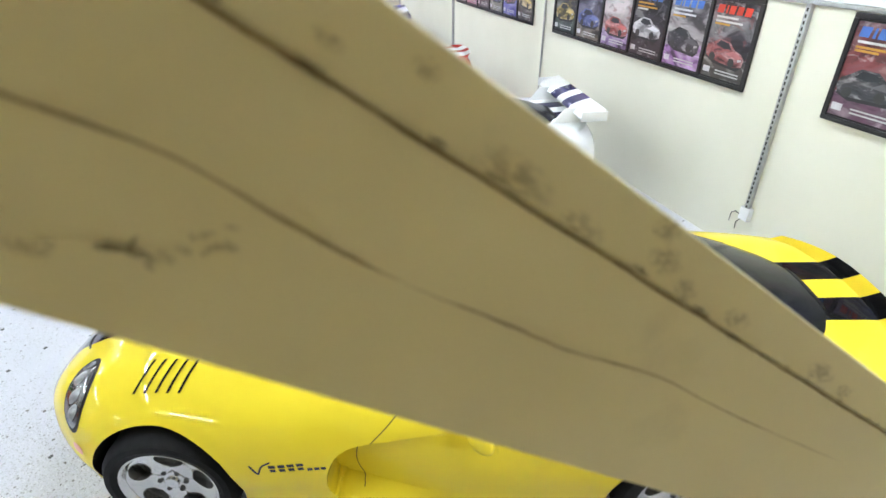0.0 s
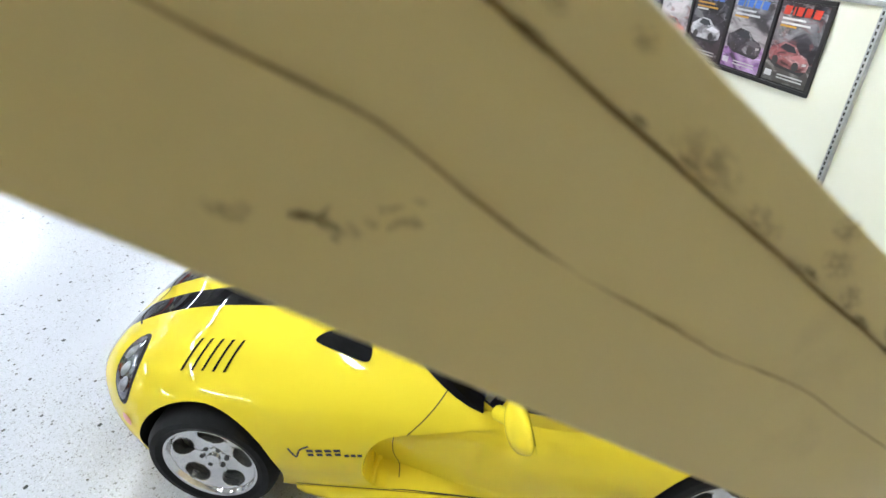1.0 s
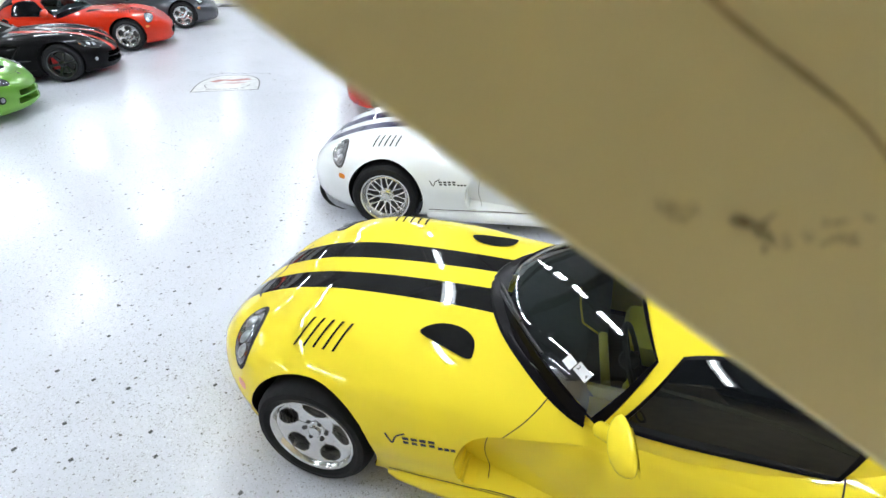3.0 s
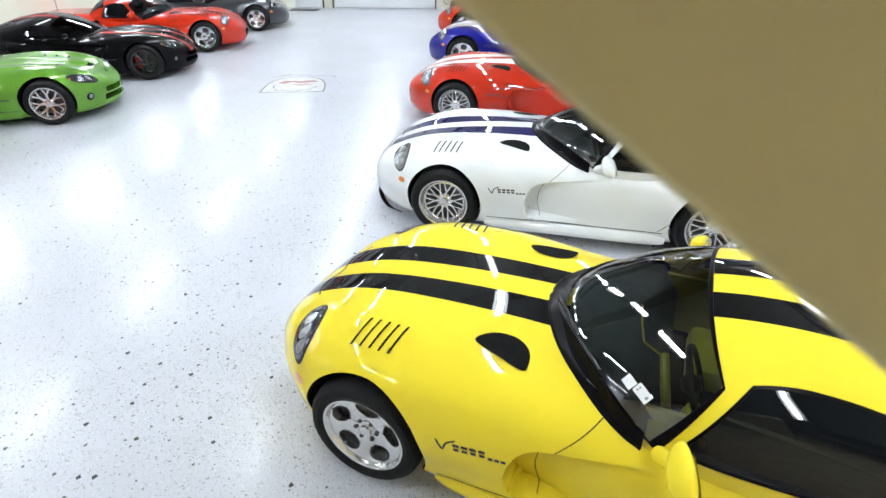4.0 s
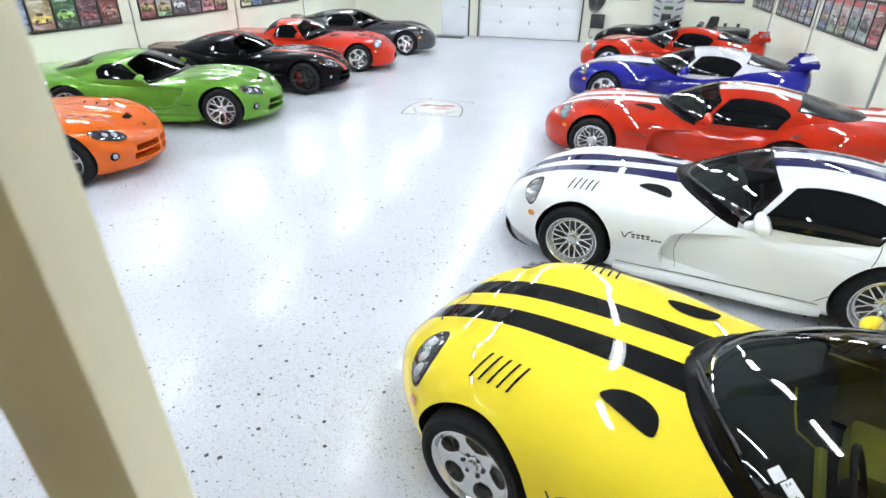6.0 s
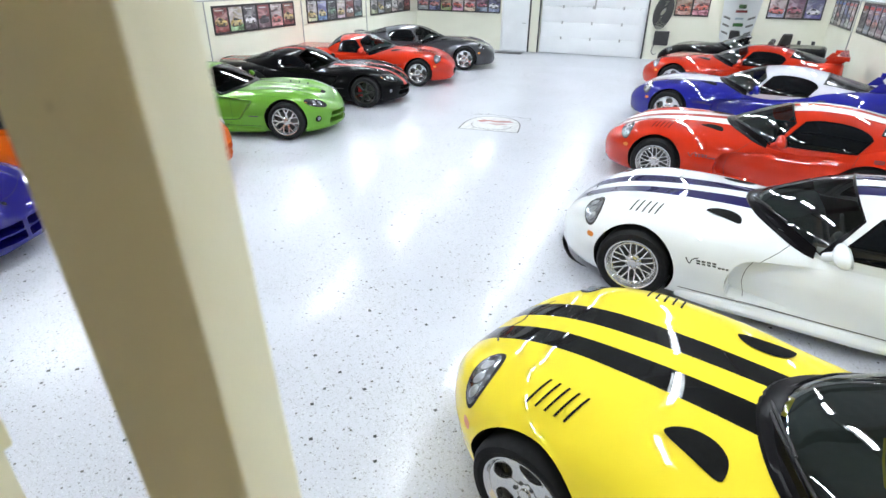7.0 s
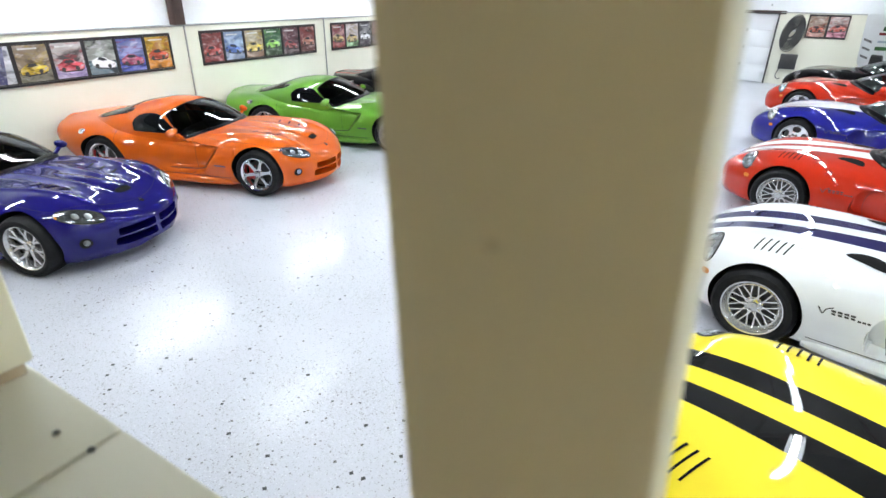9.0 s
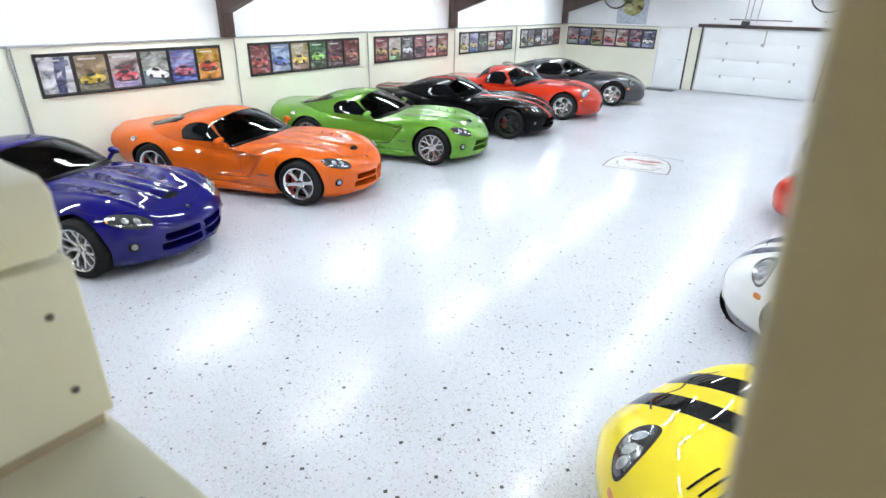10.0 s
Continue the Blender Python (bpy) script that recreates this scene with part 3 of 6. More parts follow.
class Skin:
    """Lays small shapes onto a body."""

    def __init__(self, me):
        from mathutils.bvhtree import BVHTree
        bm = bmesh.new()
        bm.from_mesh(me)
        self.tree = BVHTree.FromBMesh(bm)
        bm.free()

    def hit(self, p, d, lift):
        loc, nrm, _, _ = self.tree.ray_cast(Vector(p) - Vector(d).normalized() * 0.8, Vector(d).normalized())
        if loc is None:
            return None
        if nrm.dot(Vector(d)) > 0:
            nrm = -nrm
        return loc + nrm * lift

    def disc(self, c, U, V, d, a, b, lift=0.004, power=2.0, n=28, rings=5, skew=0.0, dome=0.0):
        """A rounded patch: half sizes a along U and b along V."""
        bm = bmesh.new()
        c, U, V = Vector(c), Vector(U).normalized(), Vector(V).normalized()

        def fn(i, j):
            t = 2 * math.pi * i
            r = j
            cu, cv = math.cos(t), math.sin(t)
            cu, cv = math.copysign(abs(cu) ** (2 / power), cu), math.copysign(abs(cv) ** (2 / power), cv)
            p = c + U * (a * r * cu + skew * r * cv) + V * (b * r * cv * (1 + 0.0 * cu))
            return self.hit(p, d, lift + dome * (1 - r * r))

        grid_mesh(bm, fn, n, rings)
        bmesh.ops.remove_doubles(bm, verts=bm.verts, dist=0.0008)
        return bm

    def quad(self, p00, p10, p11, p01, d, lift=0.004, nu=8, nv=2):
        bm = bmesh.new()
        q = [Vector(p) for p in (p00, p10, p11, p01)]
        fn = lambda u, v: self.hit((q[0] * (1 - u) + q[1] * u) * (1 - v) + (q[3] * (1 - u) + q[2] * u) * v, d, lift)
        return grid_mesh(bm, fn, nu, nv)

    def ribbon(self, pts, width, d, lift=0.002, n=10):
        """A thin line over the body through pts."""
        bm = bmesh.new()
        P = [Vector(p) for p in pts]
        S = []
        for k in range(len(P) - 1):
            a, b, c, e = P[max(0, k - 1)], P[k], P[k + 1], P[min(len(P) - 1, k + 2)]
            for i in range(n):
                t = i / n
                S.append(0.5 * (2 * b + (c - a) * t + (2 * a - 5 * b + 4 * c - e) * t * t + (3 * b - a - 3 * c + e) * t**3))
        S.append(P[-1])
        prev = None
        for k, p in enumerate(S):
            t = (S[min(k + 1, len(S) - 1)] - S[max(k - 1, 0)]).normalized()
            side = t.cross(Vector(d)).normalized() * width / 2
            a, b = self.hit(p - side, d, lift), self.hit(p + side, d, lift)
            if a is None or b is None:
                prev = None
                continue
            cur = (bm.verts.new(a), bm.verts.new(b))
            if prev:
                bm.faces.new((prev[0], prev[1], cur[1], cur[0]))
            prev = cur
        return bm


def mirrored(bm):
    bm2 = bm.copy()
    for v in bm2.verts:
        v.co.y = -v.co.y
    return bm2


WHEELS = {}


def wheel_specs(style, r, width=0.25):
    """Meshes of one wheel round the y axis, outer face at +y."""
    key = (style, r)
    if key in WHEELS:
        return WHEELS[key]
    rim = r * 0.70
    h = width / 2
    bm = bmesh.new()
    lathe(bm, [(rim - 0.012, -h + 0.01), (rim + 0.02, -h), (r - 0.03, -h - 0.006), (r - 0.006, -h + 0.025), (r, -h + 0.06), (r - 0.001, 0.0), (r, h - 0.06), (r - 0.006, h - 0.025), (r - 0.03, h + 0.006), (r - 0.06, h + 0.010), (rim + 0.02, h), (rim - 0.004, h - 0.012), (rim - 0.012, h - 0.02)], 56)
    tyre = finish(bm, "tyre")
    bm = bmesh.new()
    deep = 0.055 if style == "mesh" else 0.035
    well = [(rim * 0.80, 0.0), (rim * 0.80, h - deep), (rim * 0.83, h - deep + 0.006), (rim * 0.86, h - deep + 0.004)] if style == "mesh" else [(rim - 0.03, 0.0), (rim - 0.022, h - deep)]
    lathe(bm, [(rim - 0.02, -h + 0.02)] + well + [(rim - 0.014, h - 0.02), (rim - 0.004, h - 0.006), (rim + 0.008, h - 0.002), (rim + 0.012, h - 0.012)], 56)
    face = h - deep - 0.01

    tau = 2 * math.pi

    def bar(sb, a0, a1, r0, r1, w0, w1, y0, y1, t=0.022):
        pts = []
        for a, rr, w, yy in ((a0, r0, w0, y0), (a1, r1, w1, y1)):
            c = Vector((math.cos(a), 0, math.sin(a)))
            s = Vector((-math.sin(a), 0, math.cos(a)))
            pts.append([c * rr + s * w + Vector((0, yy - t, 0)), c * rr + s * w * 0.78 + Vector((0, yy, 0)), c * rr - s * w * 0.78 + Vector((0, yy, 0)), c * rr - s * w + Vector((0, yy - t, 0))])
        va, vb = [[sb.verts.new(p) for p in q] for q in pts]
        for k in range(3):
            sb.faces.new((va[k], va[k + 1], vb[k + 1], vb[k]))
        sb.faces.new((va[3], va[0], vb[0], vb[3]))

    sb = bmesh.new()
    if style == "five":
        count = 5
        half = tau / 10

        def wedge(u, v):
            r = 0.03 + (rim - 0.042) * v
            o = (r / rim - 0.685) / 0.225
            win = 0.42 * math.sqrt(max(0.0, 1 - o * o)) if abs(o) < 1 else 0
            a = (2 * u - 1) * (half - win)
            y = face + 0.004 + 0.016 * sstep(0.45, 1.0, v) - 0.006 * abs(2 * u - 1) ** 3 - 0.012 * sstep(0.0, 0.35, 0.35 - v)
            return (r * math.cos(a), y, r * math.sin(a))

        grid_mesh(sb, wedge, 10, 22)
        rim_edges = [e for e in sb.edges if e.is_boundary]
        lip = bmesh.ops.extrude_edge_only(sb, edges=rim_edges)["geom"]
        bmesh.ops.translate(sb, vec=(0, -0.04, 0), verts=[g for g in lip if isinstance(g, bmesh.types.BMVert)])
    elif style == "mesh":
        count = 10
        for sgn in (-1, 1):
            bar(sb, -sgn * tau * 0.032, sgn * tau * 0.03, 0.06, rim * 0.82, 0.0075, 0.0085, face - 0.002, face + 0.012, 0.026)
    elif style == "six":
        count = 6
        bar(sb, 0, 0, 0.05, rim * 0.78, 0.034, 0.022, face - 0.004, face + 0.010, 0.03)
        for sgn in (-1, 1):
            bar(sb, sgn * 0.02, sgn * 0.15, rim * 0.76, rim - 0.012, 0.014, 0.018, face + 0.009, face + 0.014, 0.03)
    else:
        count = 7
        bar(sb, 0, 0, 0.05, rim * 0.56, 0.026, 0.022, face - 0.01, face + 0.003, 0.03)
        for sgn in (-1, 1):
            bar(sb, sgn * 0.03, sgn * 0.22, rim * 0.53, rim - 0.012, 0.015, 0.016, face + 0.002, face + 0.014, 0.03)
    bmesh.ops.remove_doubles(sb, verts=sb.verts, dist=0.0005)
    spoke = finish(sb, "spoke")
    lathe(bm, [(0.075, face - 0.05), (0.075, face - 0.016), (0.055, face - 0.004), (0.034, face - 0.002), (0.032, face + 0.012), (0.001, face + 0.014)], 24)
    wheel = finish(bm, "wheel")
    bm = bmesh.new()
    lathe(bm, [(0.001, face - 0.075), (rim * 0.78, face - 0.075), (rim * 0.78, face - 0.10), (0.001, face - 0.10)], 36)
    disc = finish(bm, "brake_disc")
    nuts = []
    n = 6 if style == "five" else 5
    for k in range(n):
        bm = bmesh.new()
        a = tau * k / n
        lathe(bm, [(0.012, face - 0.03), (0.012, face + 0.003), (0.008, face + 0.006), (0.001, face + 0.006)], 8)
        bmesh.ops.translate(bm, vec=(math.cos(a) * (0.064 if style == 'five' else 0.057), 0, math.sin(a) * (0.064 if style == 'five' else 0.057)), verts=bm.verts)
        nuts.append(finish(bm, "wheel_nut"))
    bm = bm_box(0.06, 0.17, face - 0.115, face - 0.055, -0.10, 0.10, bevel=0.015)
    caliper = finish(bm, "brake_caliper")
    WHEELS[key] = wheel, tyre, disc, nuts, caliper, spoke, count
    return WHEELS[key]


CARS = {}
SPLITTER = None


def car_specs(kind):
    """All parts of a kind of car, built once: name, mesh, parent's index, label, roles of its materials."""
    if kind in CARS:
        return CARS[kind]
    S = SHAPES[kind]
    specs = []

    def put(name, me, roles, parent=None, label=""):
        specs.append((name, me, parent, label, roles))
        return len(specs) - 1

    def both(name, bm, roles, parent=None, label="", smooth=35):
        other = mirrored(bm)
        return [put(name, finish(b, name, smooth=smooth), roles, parent, label) for b in (bm, other)]

    # body with wheel arches and openings
    tools = bmesh.new()
    for x, r in ((0, S["rf"] + 0.038), (-S["base"], S["rr"] + 0.034)):
        for s in (-1, 1):
            v = bmesh.ops.create_cone(tools, segments=56, radius1=r, radius2=r, depth=0.60, cap_ends=True)["verts"]
            bmesh.ops.transform(tools, matrix=Matrix.Translation((x, s * 0.83, S["rf"] + 0.015)) @ Matrix.Rotation(radians(90), 4, "X"), verts=v)
    box(tools, -2.42, -1.12, -0.62, 0.62, 0.34, 1.2)
    if kind != "later":
        box(tools, 0.78, 1.1, -0.30, 0.30, 0.27, 0.40, bevel=0.03)
    for f in tools.faces:
        f.material_index = 1
    if kind == "later":
        for s in (-1, 1):
            box(tools, 0.42, 1.1, s * 0.25 - 0.225, s * 0.25 + 0.225, 0.230, 0.318, bevel=0.02)
            box(tools, 0.45, 1.1, s * 0.235 - 0.205, s * 0.235 + 0.205, 0.338, 0.418, bevel=0.02)
    bme = cut(body_bmesh(S), tools, "body")
    bme.shade_smooth()
    bme.set_sharp_from_angle(angle=radians(38))
    body = put("body", bme, ["paint", "cavity"])
    skin = Skin(bme)

    # cabin and glass
    if kind != "open":
        cab = cabin_bmesh(S)
        corner = S["screen"][0] + S["screen"][1] + 0.05
        for f in cab.faces:
            if f.calc_center_median().x > corner:
                f.material_index = 1
        roof = put("roof", finish(cab, "roof", smooth=50), ["roof_paint", "seal"])
    put("windscreen", finish(cab_patch(S, screen_xd, -1, 1, 0.0, 1.0, 0.006), "windscreen"), ["glass"])
    put("windscreen_seal", finish(cab_border(S, screen_xd, -1, 1, 0.0, 1.0, 0.018, 0.016, 0.009), "windscreen_seal"), ["seal"])
    if kind != "open":
        for s in (1, -1):
            put("side_window", finish(cab_patch(S, side_xd, 0, 1, 0, 1, 0.004, sign=s), "side_window"), ["dark_glass"])
            put("window_seal", finish(cab_border(S, side_xd, 0, 1, 0.0, 1.0, 0.013, 0.026, 0.007, sign=s), "window_seal"), ["seal"])
        put("rear_window", finish(cab_patch(S, rear_xd, -1, 1, 0, 1, 0.005), "rear_window"), ["rear_glass"])
        put("rear_window_seal", finish(cab_border(S, rear_xd, -1, 1, 0, 1.0, 0.022, 0.018, 0.008), "rear_window_seal"), ["seal"])

    # cockpit
    bm = bmesh.new()
    box(bm, -2.41, -1.13, -0.61, 0.61, 0.345, 0.36)
    put("cockpit_floor", finish(bm, "cockpit_floor"), ["leather"])
    bm = bmesh.new()
    x_dash = S["screen"][0] - 0.06

    def dash(u, v):
        x = x_dash + (-1.38 - x_dash) * v
        half = min(0.74, 0.96 * curve_at(S["CX"], S["cab_w"], x))
        z = curve_at(S["X"], S["top"], x) + 0.006 + 0.02 * math.sin(math.pi * v)
        return (x, half * (2 * u - 1), z - 0.085 * abs(2 * u - 1) ** 4 - 0.7 * max(0.0, v - 0.8))

    grid_mesh(bm, dash, 24, 16)
    put("dashboard", finish(bm, "dashboard"), ["dash"])
    for s in (-1, 1):
        bm = bmesh.new()
        box(bm, -1.95, -1.50, s * 0.34 - 0.22, s * 0.34 + 0.22, 0.36, 0.52, bevel=0.05)
        seat = put("seat", finish(bm, "seat"), ["seat_trim"])
        bm = bmesh.new()
        box(bm, -0.07, 0.07, s * 0.34 - 0.22, s * 0.34 + 0.22, 0.0, 0.62, bevel=0.05, m=Matrix.Translation((-2.0, 0, 0.45)) @ Matrix.Rotation(radians(-16), 4, "Y"))
        put("seat_back", finish(bm, "seat_back"), ["leather"], seat)
        bm = bm_box(-2.08, -1.30, s * 0.585 - 0.015, s * 0.585 + 0.015, 0.42, 0.82, bevel=0.01)
        put("door_panel", finish(bm, "door_panel"), ["seat_trim"])
    for pts, r in (([(-1.20, -0.04, 0.905), (-1.215, 0.12, 0.907), (-1.24, 0.26, 0.903), (-1.32, 0.30, 0.885)], 0.005), ([(-1.345, 0.26, 0.855), (-1.385, 0.55, 0.79)], 0.022)):
        bm = bmesh.new()
        for a, b in zip(pts, pts[1:]):
            tube_between(bm, a, b, r, 10)
        put("dash_trim", finish(bm, "dash_trim"), ["seat_trim"])
    bm = bmesh.new()
    ring = []
    for k in range(32):
        a = 2 * math.pi * k / 32
        ring.append([bm.verts.new(((0.175 + 0.014 * math.cos(b)) * math.cos(a), (0.175 + 0.014 * math.cos(b)) * math.sin(a), 0.014 * math.sin(b))) for b in (0, 1.05, 2.09, 3.14, 4.19, 5.24)])
    for k in range(32):
        p, q = ring[k], ring[(k + 1) % 32]
        for j in range(6):
            bm.faces.new((p[j], p[(j + 1) % 6], q[(j + 1) % 6], q[j]))
    for a in (0.5, 2.64, 4.71):
        tube_between(bm, (0, 0, -0.02), (0.17 * math.cos(a), 0.17 * math.sin(a), 0), 0.014, 6)
    bmesh.ops.create_uvsphere(bm, u_segments=12, v_segments=6, radius=0.05, matrix=Matrix.Translation((0, 0, -0.02)))
    bmesh.ops.transform(bm, matrix=Matrix.Translation((-1.50, 0.34, 0.80)) @ Matrix.Rotation(radians(-68), 4, "Y") @ Matrix.Rotation(radians(90), 4, "Z"), verts=bm.verts)
    put("steering_wheel", finish(bm, "steering_wheel"), ["leather"])
    bm = bm_box(-1.62, -1.57, -0.12, 0.12, 1.055, 1.10, bevel=0.012)
    put("rear_view_mirror", finish(bm, "rear_view_mirror"), ["trim"])

    # front
    if kind == "later":
        for s in (1, -1):
            d = (-0.60, -s * 0.45, -0.66)
            U, V, c = (0.62, -s * 0.75, -0.20), (-0.55, -s * 0.30, 0.78), (0.475, s * 0.64, 0.60)
            h = put("headlight", finish(skin.disc(c, U, V, d, 0.205, 0.078, 0.006, power=2.3, skew=-0.03), "headlight"), ["lens"])
            put("lamp_rim", finish(skin.disc(c, U, V, d, 0.214, 0.087, 0.003, power=2.3, skew=-0.03), "lamp_rim"), ["seam"], h)
            for a in (0.07, -0.04):
                put("headlamp_bulb", finish(skin.disc((c[0] + U[0] * a, c[1] + U[1] * a, c[2] + U[2] * a), U, V, d, 0.034, 0.034, 0.009, dome=0.014, n=16, rings=3), "headlamp_bulb"), ["bowl"], h)
            put("corner_lens", finish(skin.disc((c[0] - U[0] * 0.20, c[1] - U[1] * 0.20, c[2] - U[2] * 0.20), U, V, d, 0.010, 0.020, 0.010, n=12, rings=2), "corner_lens"), ["amber"], h)
            put("fog_light", finish(skin.disc((0.54, s * 0.71, 0.345), (0.5, -s * 0.8, 0), (0, 0, 1), (-0.75, -s * 0.65, 0), 0.060, 0.055, 0.004, n=20, rings=3), "fog_light"), ["cavity"])
            put("fog_lamp_lens", finish(skin.disc((0.545, s * 0.705, 0.35), (0.5, -s * 0.8, 0), (0, 0, 1), (-0.75, -s * 0.65, 0), 0.032, 0.034, 0.010, dome=0.012, n=16, rings=3), "fog_lamp_lens"), ["bowl"])
            for k in range(3):
                x = 0.10 - 0.17 * k
                put("hood_slot", finish(skin.quad((x + 0.01, s * (0.27 + 0.02 * k), 0.9), (x - 0.02, s * (0.37 + 0.02 * k), 0.9), (x - 0.045, s * (0.37 + 0.02 * k), 0.9), (x - 0.02, s * (0.27 + 0.02 * k), 0.9), (0, 0, -1), 0.005, 6, 2), "hood_slot"), ["cavity"])
                bm = skin.quad((x - 0.022, s * (0.265 + 0.02 * k), 0.9), (x - 0.047, s * (0.375 + 0.02 * k), 0.9), (x - 0.085, s * (0.375 + 0.02 * k), 0.9), (x - 0.065, s * (0.265 + 0.02 * k), 0.9), (0, 0, -1), 0.010, 6, 2)
                put("slot_lip", finish(bm, "slot_lip"), ["paint"])
            put("fuel_cap" if s < 0 else "quarter_badge", finish(skin.disc((-2.77, s * 0.9, 0.765), (1, 0, 0), (0, 0, 1), (0, -s * 0.8, -0.6), 0.055, 0.055, 0.006, n=20, rings=3, dome=0.01), "cap"), ["chrome"])
            # dark line just under the top crease of the side
            put("side_slot", finish(skin.ribbon([(-0.58, s, 0.658), (-0.85, s, 0.668), (-1.15, s, 0.690), (-1.45, s, 0.706), (-1.70, s, 0.712)], 0.018, (0, -s, 0), 0.006), "side_slot"), ["seam"])
            # dark ribbon painting the shade along the hollow's front and lower edges
            put("vent_edge", finish(skin.ribbon([(-0.585, s, 0.650), (-0.67, s, 0.545), (-0.765, s, 0.425), (-0.83, s, 0.345), (-1.0, s, 0.322), (-1.40, s, 0.318)], 0.010, (0, -s, 0), 0.004), "vent_edge"), ["seam"])
            put("door_seam", finish(skin.ribbon([(-1.06, s, 0.78), (-1.0, s, 0.66), (-0.98, s, 0.45), (-1.02, s, 0.26), (-1.5, s, 0.24), (-2.02, s, 0.28), (-2.16, s, 0.5), (-2.22, s, 0.66), (-2.25, s, 0.78)], 0.004, (0, -s, 0)), "door_seam"), ["seam"])
            put("side_badge", finish(skin.quad((-0.46, s, 0.42), (-0.64, s, 0.42), (-0.64, s, 0.40), (-0.46, s, 0.40), (0, -s, 0), 0.003, 4, 1), "side_badge"), ["badge"])
        put("hood_scoop", finish(skin.disc((0.445, 0, 0.80), (1, 0, 0), (0, 1, 0), (0, 0, -1), 0.045, 0.10, 0.004, power=2.6, n=24), "hood_scoop"), ["cavity"])
        bm = bmesh.new()
        grid_mesh(bm, lambda u, v: (0.43 - 0.95 * v, (u - 0.5) * (0.30 - 0.04 * v), curve_at(S['X'], S['top'], 0.43 - 0.95 * v) - 0.004 - 0.030 * abs(2 * u - 1) ** 2 + 0.050 * math.sin(math.pi * u) ** 0.6 * (1 - v) ** 1.1), 16, 14)
        put("hood_bulge", finish(bm, "hood_bulge"), ["paint"])
        put("nose_badge", finish(skin.disc((0.66, 0, 0.60), (1, 0, 0), (0, 1, 0), (-0.3, 0, -1), 0.026, 0.024, 0.004, n=16, rings=2), "nose_badge"), ["chrome"])
        put("hood_seam", finish(skin.ribbon([(-0.86, -0.70, 0.9), (-0.50, -0.80, 0.9), (0.20, -0.80, 0.9), (0.42, -0.55, 0.9), (0.58, -0.25, 0.9), (0.62, 0, 0.9), (0.58, 0.25, 0.9), (0.42, 0.55, 0.9), (0.20, 0.80, 0.9), (-0.50, 0.80, 0.9), (-0.86, 0.70, 0.9)], 0.003, (0, 0, -1)), "hood_seam"), ["seam"])
    else:
        for s in (1, -1):
            d = (-0.55, -s * 0.45, -0.70)
            h = put("headlight", finish(skin.disc((0.465, s * 0.64, 0.675), (-0.10, s * 0.95, -0.28), (-0.80, -s * 0.12, 0.55), d, 0.168, 0.080, 0.005, power=2.1, skew=0.0), "headlight"), ["lens"])
            put("lamp_rim", finish(skin.disc((0.465, s * 0.64, 0.675), (-0.10, s * 0.95, -0.28), (-0.80, -s * 0.12, 0.55), d, 0.188, 0.098, 0.002, power=2.1), "lamp_rim"), ["seam"], h)
            for a in (-0.075, 0.02, 0.10):
                put("headlamp_bulb", finish(skin.disc((0.465 - 0.10 * a, s * (0.64 + 0.95 * a), 0.675 - 0.28 * a), (-0.10, s * 0.95, -0.28), (-0.80, -s * 0.12, 0.55), d, 0.036, 0.040, 0.007, dome=0.014, n=16, rings=3), "headlamp_bulb"), ["bowl"], h)
            put("side_marker", finish(skin.disc((0.435, s * 0.835, 0.505), (1, -s * 0.5, 0), (0, 0, 1), (-0.5, -s, 0), 0.042, 0.024, 0.005, power=3, n=16, rings=2), "side_marker"), ["amber"])
            for k in range(5):
                x = 0.135 - 0.054 * k
                put("louvre_slot", finish(skin.quad((x, s * 0.735, 0.9), (x - 0.03, s * 0.557, 0.9), (x - 0.043, s * 0.557, 0.9), (x - 0.013, s * 0.735, 0.9), (0, 0, -1), 0.004, 8, 1), "louvre_slot"), ["cavity"])

            def duct(i, j, s=s):
                loop = ((-0.475, 0.525), (-0.485, 0.470), (-0.56, 0.422), (-0.66, 0.422), (-0.735, 0.475), (-0.758, 0.560), (-0.735, 0.602), (-0.60, 0.568))
                k, t = int(i * 8) % 8, i * 8 - int(i * 8)
                q = [loop[(k + o) % 8] for o in (-1, 0, 1, 2)]
                px, py = (0.5 * (2 * b + (c - a) * t + (2 * a - 5 * b + 4 * c - d) * t * t + (3 * b - a - 3 * c + d) * t**3) for a, b, c, d in zip(*q))
                px, py = -0.62 + (px + 0.62) * j, 0.505 + (py - 0.505) * j
                return skin.hit((px, s * py, 0.9), (0, 0, -1), 0.005)

            bm = grid_mesh(bmesh.new(), duct, 40, 5)
            put("hood_duct", finish(bm, "hood_duct"), ["mesh_black"])
            put("door_seam", finish(skin.ribbon([(-1.20, s, 0.80), (-1.06, s, 0.70), (-0.95, s, 0.60), (-0.895, s, 0.50), (-0.885, s, 0.38), (-0.92, s, 0.265)], 0.004, (0, -s, 0)), "door_seam"), ["seam"])
            put("door_seam", finish(skin.ribbon([(-2.30, s, 0.86), (-2.22, s, 0.62), (-2.10, s, 0.40), (-1.98, s, 0.26)], 0.006, (0, -s, 0)), "door_seam"), ["seam"])
            put("side_badge", finish(skin.ribbon([(-0.435, s, 0.552), (-0.462, s, 0.515), (-0.475, s, 0.508), (-0.490, s, 0.545), (-0.530, s, 0.566)], 0.009, (0, -s, 0), 0.003, 4), "side_badge"), ["badge"])
